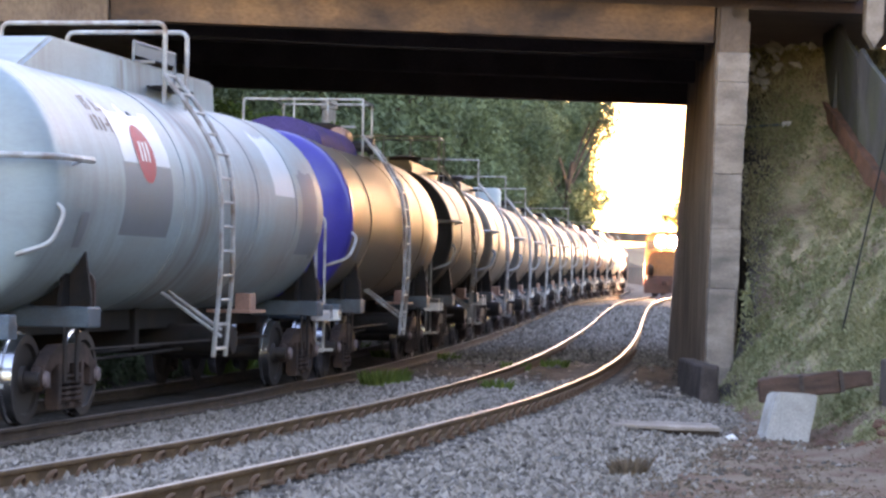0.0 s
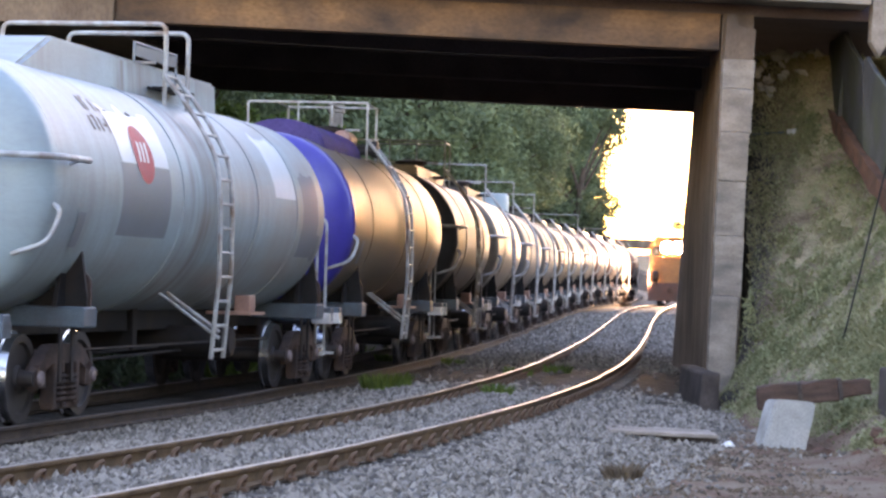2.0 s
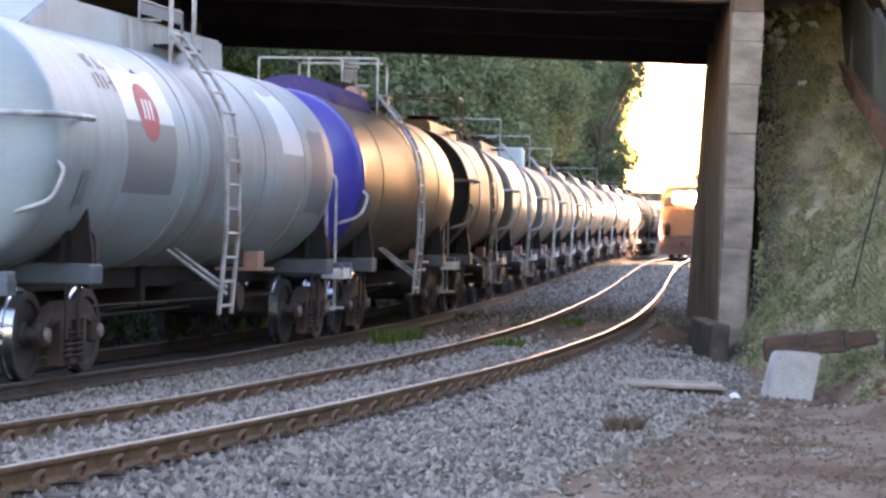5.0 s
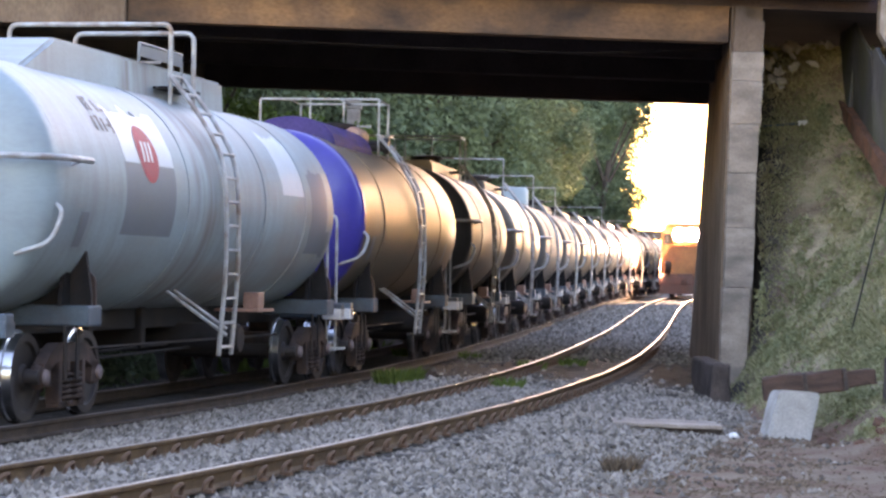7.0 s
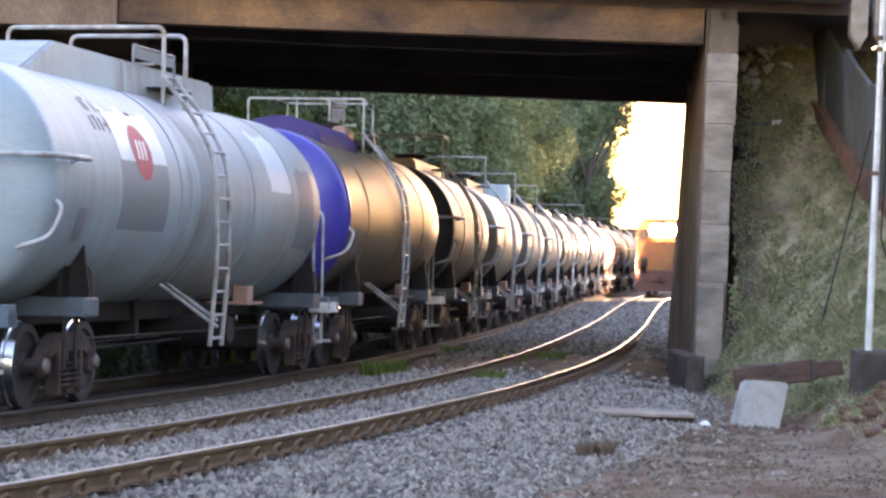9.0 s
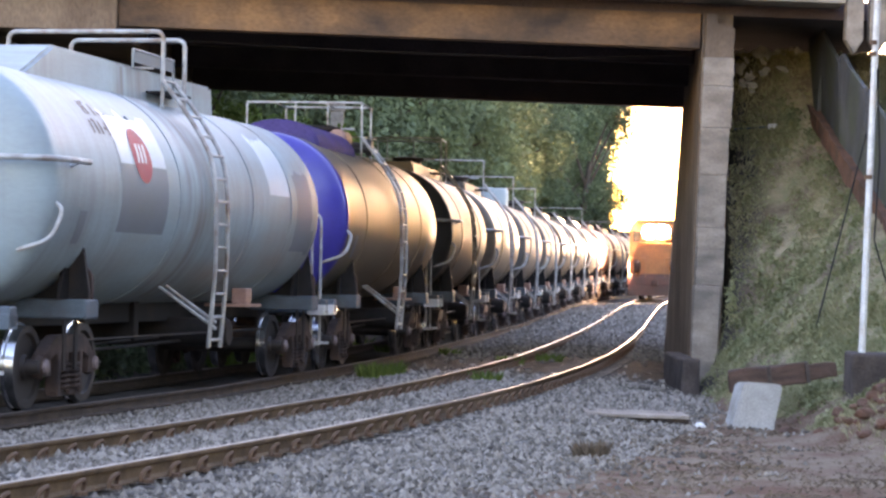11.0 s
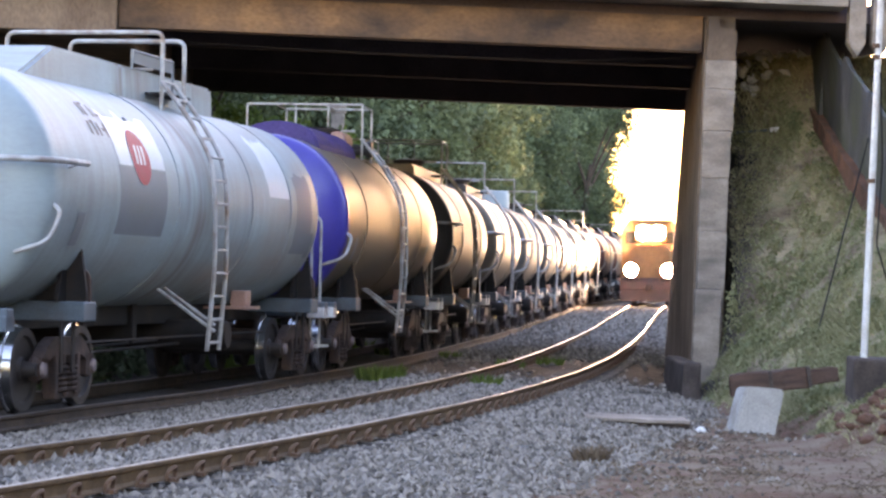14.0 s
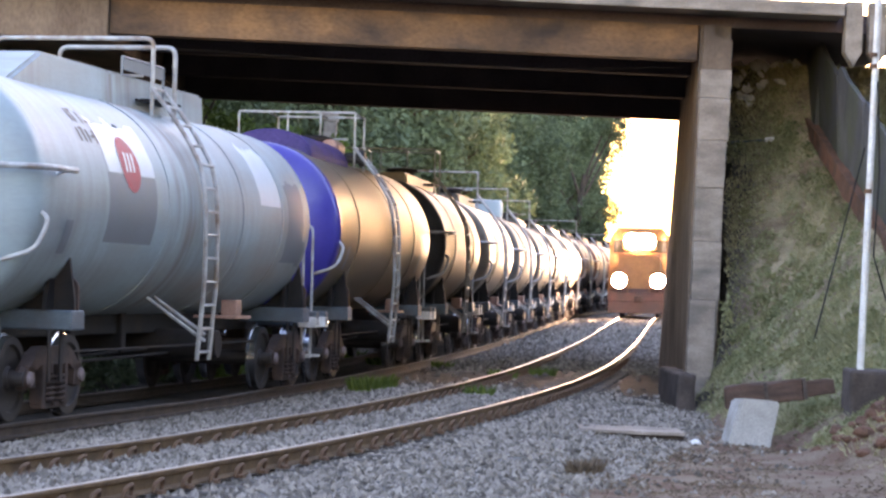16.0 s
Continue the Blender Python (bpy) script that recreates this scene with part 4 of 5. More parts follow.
def paint_bars(car, strokes, y0, ang, h, w, material, label):
    """Plain painted bars on the shell: strokes are (along, up, along, up)."""
    R = R_TANK + 0.005

    def on(u, v):
        a = radians(ang) + v * h / R
        return Vector((R * math.cos(a), y0 + u * w, Z_TANK + R * math.sin(a)))

    for u0, v0, u1, v1 in strokes:
        du, dv = (u1 - u0) * w, (v1 - v0) * h
        ln = math.hypot(du, dv) or 1
        nu, nv = -dv / ln * 0.035 / w, du / ln * 0.02 / h
        bm = bmesh.new()
        rows = [[bm.verts.new(on(u0 + (u1 - u0) * k / 5 + q * nu, v0 + (v1 - v0) * k / 5 + q * nv)) for q in (1, -1)] for k in range(6)]
        for ra, rb in zip(rows, rows[1:]):
            bm.faces.new((ra[0], ra[1], rb[1], rb[0]))
        part("paint_bar", bm, material, car, label)


first = tank_wagon(25.4, 13.9, M_WHITE_STAINED, near_head=M_WHITE, boxy=False, slope=1.3, label="pale blue-white tank wagon with a red round emblem", bogs=(2.55, 12.95), far_gap=0.7, box_h=0.34, box_top=(2.3, 10.2), bands=(5.7, 9.1, 11.2), ladder_at=7.2)
shell_patch(first, "grey_patch", 3.35, 5.15, -20, 13.6, M_PATCH_G, "rectangular grey overpainted area", 0.004)
shell_patch(first, "white_patch", 3.4, 5.15, 14.0, 42, M_PATCH_W, "ragged fresh white paint patch", 0.004, 0.25)
shell_patch(first, "white_patch", 10.0, 11.1, 8, 45, M_PATCH_W, "ragged fresh white paint patch", 0.004, 0.2)
shell_patch(first, "grey_patch", 11.5, 12.4, -25, 24, M_PATCH_G, "rectangular grey overpainted area", 0.004, 0.1)


def emblem(car, y0, ang, r):
    bm = bmesh.new()
    R = R_TANK + 0.009
    def on(u, v):
        a = radians(ang) + v / R
        return (R * math.cos(a), y0 + u, Z_TANK + R * math.sin(a))
    rings = [[bm.verts.new(on(r * k / 4 * math.cos(t), r * k / 4 * math.sin(t))) for t in [2 * math.pi * i / 32 for i in range(32)]] for k in range(1, 5)]
    c = bm.verts.new(on(0, 0))
    for i in range(32):
        j = (i + 1) % 32
        bm.faces.new((c, rings[0][i], rings[0][j]))
        for a, b in zip(rings, rings[1:]):
            bm.faces.new((a[i], b[i], b[j], a[j]))
    bmesh.ops.recalc_face_normals(bm, faces=bm.faces)
    em = part("emblem", bm, M_RED, car, "round red emblem", smooth=True)
    # plain slanted white bars stand for the mark
    bm = bmesh.new()
    R += 0.003
    for c in (-0.16, -0.02, 0.12):
        rows = [[bm.verts.new(on((c - 0.05 + 0.06 * k / 5 + w) * r / 0.36, (-0.11 + 0.25 * k / 5) * r / 0.36)) for w in (0, 0.07)] for k in range(6)]
        for ra, rb in zip(rows, rows[1:]):
            bm.faces.new((ra[0], ra[1], rb[1], rb[0]))
    bmesh.ops.recalc_face_normals(bm, faces=bm.faces)
    part("mark", bm, M_SIGNWHITE, car, "pale slanted bars on the emblem")


emblem(first, 4.25, 19.5, 0.35)
# faded unreadable lettering becomes bars
paint_bars(first, [(0.1, 0, 0.1, 1), (0.5, 0, 0.5, 1), (0.5, 1, 0.9, 1), (1.3, 0, 1.3, 0.9), (1.7, 0.2, 2.1, 0.2)], 2.85, 38.5, 0.2, 0.28, M_LETTER, "faded grey paint bar")
paint_bars(first, [(0.2, 0, 0.2, 1), (0.6, 1, 1.1, 1), (0.9, 0, 0.9, 1), (1.5, 0, 1.5, 1), (1.9, 0.5, 2.4, 0.5), (2.5, 0, 2.5, 1)], 2.75, 27.5, 0.18, 0.24, M_LETTER, "faded brown paint bar")

second = tank_wagon(39.7, 12.3, M_ALU, "shiny bare-metal tank wagon with blue heads", near_gap=0.3, box_h=0.26, near_head=M_BLUE, box_top=(1.6, 5.2), hump=True, box_mat=M_PURPLE, bands=(2.6, 6.4, 9.0))
bm = bmesh.new()
lathe(bm, [(5.25, 0), (5.25, 0.13), (5.3, 0.17), (5.95, 0.17), (6.0, 0.13), (6.0, 0)], 18)
part("valve_body", bm, M_SALMON, second, "faded salmon valve body", m=pose(0.35, 0, Z_TANK + R_TANK + 0.14), smooth=True)
bm = bmesh.new()
lathe(bm, [(0.1, 0), (0.1, 0.1), (0.45, 0.1), (0.45, 0.15), (0.55, 0.15), (0.55, 0)], 16, "x")
part("outlet_valve", bm, M_DARKHEAD, second, "black outlet valve", m=pose(0.3, 6.15, Z_TANK + R_TANK + 0.02), smooth=True)
# near head painted black for the shade in the gap between wagons
tank_wagon(52.5, 10.2, M_ALU2, "tarnished tank wagon, near head blackened for the gap's shade", near_head=M_DARKHEAD, box_top=(1.8, 7.5), box_mat=M_ALU2, bands=(3.2, 7.4))
tank_wagon(63.2, 10.9, M_ALU, "dull silver tank wagon in the siding", dome=False, box_top=(2.5, 7.5), box_mat=M_PALE, bands=(3.4, 7.6))
tank_wagon(74.6, 10.9, M_PALE, "pale grey tank wagon with a round dome", dome=True, bands=(3.4, 7.6), box_mat=M_WHITE)
yy = 86.0
for shell, lab in ((M_PALE, "pale grey tank wagon in the siding"), (M_ALU2, "tarnished brown tank wagon in the siding"), (M_ALU, "dull silver tank wagon in the siding"), (M_PALE, "pale grey tank wagon in the siding"),
                   (M_RUSTCAR, "dull red-brown tank wagon in the siding"), (M_RUSTCAR, "dull red-brown tank wagon in the siding"), (M_PALE, "pale grey tank wagon in the siding"), (M_RUSTCAR, "dull red-brown tank wagon in the siding")):
    tank_wagon(yy, 11.0, shell, lab, rails=int(yy / 11.5) % 3 == 1, box_top=(3, 7.5), bands=(3.4, 7.6), near_gap=0.5, far_gap=0.5)
    yy += 11.5


# ---- the locomotive ----
def build_loco():
    lo = empty("locomotive", pose(0, 0, 0), "yellow and red diesel locomotive with lit headlights", "locomotive")
    # its front faces -y in its own space
    bm = bmesh.new()
    box(bm, (-1.45, 0.6, 0.95), (1.45, 17.0, 1.35), 0.04)
    part("underframe", bm, M_LOCO_R, lo)
    bm = bmesh.new()
    prism(bm, [(-1.42, 1.35), (1.42, 1.35), (1.42, 3.75), (1.05, 4.25), (-1.05, 4.25), (-1.42, 3.75)], 1.7, 4.6, "y")
    part("cab", bm, M_LOCO_Y, lo, "yellow driver's cab")
    bm = bmesh.new()
    prism(bm, [(-1.0, 1.35), (1.0, 1.35), (1.0, 2.7), (0.8, 2.95), (-0.8, 2.95), (-1.0, 2.7)], 0.75, 1.7, "y")
    part("nose", bm, M_LOCO_Y, lo, "short yellow nose")
    bm = bmesh.new()
    prism(bm, [(-0.95, 1.35), (0.95, 1.35), (0.95, 3.6), (0.7, 4.05), (-0.7, 4.05), (-0.95, 3.6)], 4.6, 16.2, "y")
    part("long_hood", bm, M_LOCO_R, lo, "red engine hood")
    for x0, x1 in ((-1.25, -0.5), (0.5, 1.25)):
        bm = bmesh.new()
        box(bm, (x0, 1.66, 3.05), (x1, 1.72, 3.65), 0.02)
        part("window", bm, M_GLASS, lo, "dark windscreen pane")
    # housing and lenses are enlarged: the lamps' glare is put into their shape
    bm = bmesh.new()
    box(bm, (-0.78, 1.5, 3.18), (0.78, 1.75, 4.02), 0.08)
    part("headlight_housing", bm, M_LOCO_Y, lo)
    for x in (-0.36, 0.36):
        bm = bmesh.new()
        lathe(bm, [(-0.09, 0), (-0.07, 0.24), (0.0, 0.35), (0.05, 0.35), (0.05, 0)], 24)
        part("headlight", bm, M_LAMP, lo, "lit headlight lens, oversized for its glare", smooth=True, m=pose(x, 1.46, 3.6))
    bm = bmesh.new()
    prism(bm, [(-1.4, 0.2), (1.4, 0.2), (1.4, 0.75), (-1.4, 0.75)], 0.25, 0.4, "y")
    part("pilot", bm, M_LOCO_R, lo, "rusty red pilot plate")
    bm = bmesh.new()
    box(bm, (-1.45, 0.3, 0.75), (1.45, 0.62, 1.2), 0.03)
    part("buffer_beam", bm, M_LOCO_R, lo)
    bm = bmesh.new()
    box(bm, (-0.17, -0.25, 0.72), (0.17, 0.3, 1.02), 0.05)
    part("coupler", bm, M_BOGIE, lo)
    for s in (-1, 1):
        bm = bmesh.new()
        tube(bm, fillet([(s * 1.4, 0.4, 1.2), (s * 1.4, 0.4, 2.2), (s * 0.5, 0.4, 2.2), (s * 0.5, 0.4, 1.2)], 0.12), 0.022, 6)
        part("handrail", bm, M_LOCO_Y, lo, smooth=True)
        bm = bmesh.new()
        box(bm, (s * 1.3 - 0.12, 0.35, 0.25), (s * 1.3 + 0.12, 0.75, 0.3))
        box(bm, (s * 1.3 - 0.12, 0.35, 0.6), (s * 1.3 + 0.12, 0.75, 0.65))
        part("step", bm, M_FRAME, lo)
    for yb in (3.4, 13.6):
        for k in (-1.7, 0, 1.7):
            for s in (-1, 1):
                bm = bmesh.new()
                lathe(bm, [(s * 0.77, 0), (s * 0.77, 0.52), (s * 0.81, 0.5), (s * 0.90, 0.49), (s * 0.90, 0)], 28, "x")
                part("wheel", bm, M_WHEEL, lo, m=pose(0, yb + k, 0.5), smooth=True)
        for s in (-1, 1):
            bm = bmesh.new()
            box(bm, (s * 1.05 - 0.08, yb - 2.2, 0.4), (s * 1.05 + 0.08, yb + 2.2, 0.85), 0.04)
            part("bogie_frame", bm, M_FRAME, lo)
    bm = bmesh.new()
    box(bm, (-1.2, 6.3, 0.35), (1.2, 10.7, 0.95), 0.1)
    part("fuel_tank", bm, M_FRAME, lo)
    ditch = []
    for x in (-0.9, 0.9):
        bm = bmesh.new()
        box(bm, (x - 0.04, 0.3, 1.2), (x + 0.04, 0.5, 1.75), 0.01)
        part("lamp_bracket", bm, M_FRAME, lo)
        # a drum with a recessed glowing face, made oversized to stand for glare
        bm = bmesh.new()
        lathe(bm, [(-0.06, 0), (-0.06, 0.33)], 24)
        nface = len(bm.faces)
        lathe(bm, [(-0.06, 0.33), (-0.2, 0.34), (-0.2, 0.36), (0.08, 0.36), (0.14, 0.2), (0.15, 0)], 24)
        bm.faces.ensure_lookup_table()
        for i, f in enumerate(bm.faces):
            f.material_index = 0 if i < nface else 1
        ditch.append(part("ditch_light", bm, [M_DITCH, M_FRAME], lo, "oversized lower lamp, turned aside while it is off", m=pose(x, 0.2, 1.72)))
    return lo, ditch


LOCO, DITCH = build_loco()


# ---- plants ----
def leaf_crown(r, blobs, count, size, squash=0.8):
    """Many small leaves gathered in clumps, with gaps between them."""
    cs = np.array([c for c, _ in blobs])
    rad = np.array([q for _, q in blobs])
    pick = r.randint(len(blobs), size=count)
    d = r.normal(0, 1, (count, 3))
    d /= np.linalg.norm(d, axis=1)[:, None]
    p = cs[pick] + d * (rad[pick] * (0.35 + 0.7 * r.rand(count) ** 0.7))[:, None] * np.array([1, 1, squash])
    u = r.normal(0, 1, (count, 3))
    u /= np.linalg.norm(u, axis=1)[:, None]
    w = np.cross(u, r.normal(0, 1, (count, 3)))
    w /= np.linalg.norm(w, axis=1)[:, None] + 1e-9
    s = (size * r.uniform(0.5, 1.3, count))[:, None]
    vs = np.stack([p - u * s, p + w * s * 0.5, p + u * s, p - w * s * 0.5], 1).reshape(-1, 3)
    me = bpy.data.meshes.new("crown")
    me.from_pydata(vs.tolist(), [], np.arange(count * 4).reshape(-1, 4).tolist())
    return me


def make_tree(name, seed, height, spread, leaves, size, material, label, clumps=26):
    r = np.random.RandomState(seed)
    t = empty(name, pose(0, 0, -50), label, "tree", "trees behind the bridge")
    bm = bmesh.new()
    lean = r.uniform(-0.06, 0.06, 2) * height
    tops = [(0, 0, -1.0), (lean[0] * 0.3, lean[1] * 0.3, height * 0.3), (lean[0], lean[1], height * 0.7)]
    tube(bm, tops, [height * 0.03, height * 0.022, height * 0.012], 8)
    blobs = []
    for i in range(clumps):
        a = r.uniform(0, 6.28)
        hz = r.uniform(0.22, 1.0) * height
        rr = spread * math.sqrt(r.rand()) * (1.0 - 0.55 * abs(hz / height - 0.55))
        c = (lean[0] * hz / height + rr * math.cos(a), lean[1] * hz / height + rr * math.sin(a), hz)
        blobs.append((c, spread * r.uniform(0.2, 0.42)))
        base = hz * 0.6
        tube(bm, [(lean[0] * base / height, lean[1] * base / height, base), ((c[0]) * 0.6, c[1] * 0.6, (base + hz) / 2 + 0.2), c], [height * 0.009, height * 0.006, height * 0.003], 5)
    part("trunk", bm, M_BARK, t, "forked brown trunk with limbs", smooth=True)
    me = leaf_crown(r, blobs, leaves, size)
    me.materials.append(material)
    cr = new("crown", me)
    cr.parent = t
    return t


rt = random.Random(11)
kinds = [make_tree("tree", 21, 12.5, 4.6, 30000, 0.125, M_LEAF, "tall dark green leafy tree beside the siding", 34),
         make_tree("tree", 22, 10.0, 4.2, 26000, 0.12, M_LEAF, "broad dark green leafy tree beside the siding", 30),
         make_tree("tree", 23, 14.0, 4.4, 30000, 0.13, M_LEAF, "tall dark green leafy tree beside the siding", 34),
         make_tree("tree", 24, 8.0, 3.6, 20000, 0.11, M_LEAF2, "bright green bushy tree beside the siding", 26)]
kinds.append(make_tree("tree", 31, 13.0, 4.8, 12000, 0.13, M_LEAF, "tall thin-crowned tree against the evening sky", 15))
used = set()


def plant(k, x, y, z=None, s=1.0):
    zz = ground_z(x, y) if z is None else z
    m = pose(x, y, zz, 0, 0, rt.uniform(0, 360))
    if k not in used:
        used.add(k)
        kinds[k].matrix_basis = m
        o = kinds[k]
    else:
        o = copy_thing(kinds[k], m)
    o.scale = (s, s, s)
    return o


# wood along the far side of the siding
for i in range(30):
    y = 66 + i * 5.2 + rt.uniform(-1.5, 1.5)
    x = min(beside(y, SIDING).x - 6.3, 0.066 * y - 6.2) - rt.uniform(0, 3.0)
    plant(rt.choice((0, 1, 2)), x, y, s=rt.uniform(0.85, 1.2))
for i in range(18):
    y = 70 + i * 8 + rt.uniform(-2, 2)
    plant(rt.choice((0, 2)), beside(y, SIDING).x - 13 - rt.uniform(0, 6), y, s=rt.uniform(1.1, 1.45))
for i in range(10):
    y = 64 + i * 9
    plant(3, beside(y, SIDING).x - 4.6 - rt.uniform(0, 0.8), y, s=rt.uniform(0.45, 0.7))
plant(3, -6.6, 62.5, s=0.85)
# trees that close the view at the bend, with ragged edges against the sky
for y, x, s in ((186, 6.9, 1.1), (200, 8.6, 1.1), (216, 8.0, 1.25), (176, 5.0, 1.0)):
    plant(rt.choice((0, 2)), x, y, s=s)
plant(4, 8.9, 172, s=1.0)
plant(4, 10.2, 205, s=1.1)
# trees beyond the abutment
for y, x, k, s in ((215, 20.4, 4, 0.5), (213, 21.4, 1, 0.42), (222, 24.5, 0, 0.7), (128, 19, 2, 0.7), (146, 21.5, 0, 0.8), (165, 23.5, 1, 0.8), (255, 28.5, 1, 0.8), (300, 33, 0, 0.6)):
    plant(k, x, y, s=s)


# unseen trees added on the near banks and behind the camera to block low sky light
for i in range(5):
    plant(rt.choice((0, 2)), 13.5 + rt.uniform(0, 3), -26 + i * 6.2, s=rt.uniform(0.8, 1.05))
for i in range(7):
    plant(rt.choice((0, 2)), 15.5 + rt.uniform(0, 2.5), 1 + i * 6.0, s=rt.uniform(0.95, 1.15))
for i in range(7):
    plant(3, -22 + i * 5.5, -17 + rt.uniform(-2, 2), s=rt.uniform(0.55, 0.8))
for i in range(4):
    plant(rt.choice((1, 3)), -15 - rt.uniform(0, 3), -24 + i * 7.5, s=rt.uniform(0.6, 0.8))


def build_far_bridge():
    b = empty("footbridge", pose(0, 0, 0), "distant plain bridge across the line", "bridge")
    x = line_x(250)
    bm = bmesh.new()
    box(bm, (x - 18, 250, 5.0), (x + 14, 254, 5.9), 0.05)
    part("deck", bm, M_CONCBROWN, b)
    for dx in (-8.5, 4.5):
        bm = bmesh.new()
        box(bm, (x + dx, 250.5, -1.5), (x + dx + 1.2, 253.5, 5.0), 0.05)
        part("pier", bm, M_CONCBROWN, b)
    bm = bmesh.new()
    for i in range(17):
        box(bm, (x - 18 + i * 2, 250.1, 5.9), (x - 17.9 + i * 2, 250.2, 6.6))
    box(bm, (x - 18, 250.1, 6.55), (x + 14, 250.2, 6.63))
    part("parapet", bm, M_CONC, b)


build_far_bridge()


# ---- things on the bank ----
def at_ground(x, y, dz=0.0):
    return (x, y, ground_z(x, y) + dz)


def build_block():
    b = bmesh.new()
    prism(b, [(-0.38, -0.12), (0.2, -0.12), (0.34, 0.56), (-0.18, 0.60)], -0.22, 0.22, "y")
    bmesh.ops.bevel(b, geom=b.edges[:], offset=0.025, segments=2, affect="EDGES")
    ob = part("concrete_block", b, M_BLOCK, m=pose(4.15, 33.4, ground_z(4.15, 33.4), -6, 0, 12))
    rough_edges(ob, 0.12, 0.012)
    tagged(ob, "pale tilted concrete marker block at the bank's foot", "concrete block")


def build_log():
    lg = empty("old_sleeper", pose(4.68, 34.6, 0.36, 0, -9, -3), "rotten reddish timber beam lying over a hollow", "timber")
    for i, (a, b, w) in enumerate(((-0.74, -0.2, 0.15), (-0.19, 0.30, 0.145), (0.31, 0.72, 0.11))):
        bm = bmesh.new()
        box(bm, (a, -0.13, -w), (b, 0.13, w), 0.025)
        ob = part("timber_length", bm, M_WOODROT, lg)
        rough_edges(ob, 0.1, 0.025)
    for a in (-0.2, 0.32):
        bm = bmesh.new()
        box(bm, (a - 0.02, -0.145, -0.14), (a + 0.03, 0.145, 0.142), 0.005)
        part("band", bm, M_PLINTH, lg, "rusted strap")


def build_slab():
    s = empty("drain_slab", pose(2.62, 33.6, ground_z(2.62, 33.6) + 0.03), "thin broken concrete slab over a drain", "slab")
    bm = bmesh.new()
    box(bm, (-0.68, -0.5, 0.02), (0.66, 0.5, 0.07), 0.012)
    ob = part("top", bm, M_CONC, s)
    rough_edges(ob, 0.12, 0.012)
    bm = bmesh.new()
    box(bm, (-0.45, -0.42, -0.15), (0.66, 0.42, 0.02), 0.01)
    part("base", bm, M_PLINTH, s)


def build_pole():
    p = empty("lamp_pole", pose(5.64, 34.0, 0.72), "white painted steel pole on a square footing", "pole")
    bm = bmesh.new()
    tube(bm, [(0, 0, 0), (0.02, 0, 3.0), (0.05, 0, 7.5)], [0.048, 0.045, 0.04], 14)
    part("shaft", bm, M_POLE, p, smooth=True)
    for z in (2.35, 4.0, 4.15):
        bm = bmesh.new()
        lathe(bm, [(z - 0.03, 0.045), (z - 0.03, 0.058), (z + 0.03, 0.058), (z + 0.03, 0.045)], 14, "z")
        part("clamp", bm, M_RUSTDARK, p)
    bm = bmesh.new()
    tube(bm, [(0.06, -0.05, 3.8), (0.13, -0.06, 2.6), (0.1, -0.06, 1.5), (0.3, -0.06, 0.9)], 0.012, 6)
    part("cable", bm, M_BLACK, p)
    f = bmesh.new()
    box(f, (-0.18, -0.35, -0.95), (0.7, 0.35, 0.0), 0.04)
    ob = part("footing", f, M_PLINTH, p, "brown-grey concrete footing")
    rough_edges(ob, 0.15, 0.02)


def build_fence():
    fe = empty("slab_fence", pose(0, 0, 0), "weathered slate-grey slab fence stepping down the crest of the bank", "fence")
    a, b = Vector((6.98, 50.2, 5.62)), Vector((7.56, 38.2, 1.62))
    n = 6
    r = random.Random(8)
    for i in range(n):
        p = a.lerp(b, (i + 0.5) / n)
        h = 1.3 + r.uniform(-0.1, 0.08)
        bm = bmesh.new()
        prism(bm, [(-0.97, -0.75), (0.97, -0.1), (0.97, h + 0.42), (0.8, h + 0.46), (0.1, h + 0.12), (-0.97, h - 0.28)], -0.04, 0.04, "x")
        bmesh.ops.bevel(bm, geom=bm.edges[:], offset=0.012, segments=1, affect="EDGES")
        ob = part("slab", bm, M_FENCE, fe, m=Matrix.Translation(p) @ pose(0, 0, 0, 0, r.uniform(-4, 4), 2.7 + r.uniform(-3, 3)))
        rough_edges(ob, 0.2, 0.014)
        bm = bmesh.new()
        box(bm, (-0.06, -0.07, -0.7), (0.06, 0.07, h - 0.25), 0.012)
        part("fence_post", bm, M_FENCE, fe, m=Matrix.Translation(a.lerp(b, (i + 1) / n) + Vector((0.06, 0, 0))))
    w = bmesh.new()
    prism(w, [(38.0, 1.5), (50.2, 5.52), (50.2, 5.25), (38.0, 1.0)], 6.80, 7.02, "x")
    for v in w.verts:
        v.co.x += (50.2 - v.co.y) * 0.048
    ob = part("kerb_wall", w, M_REDCLAY, fe, "crumbling red clay kerb under the slabs")
    rough_edges(ob, 0.25, 0.04)


build_block()
build_log()
build_slab()
build_pole()
build_fence()


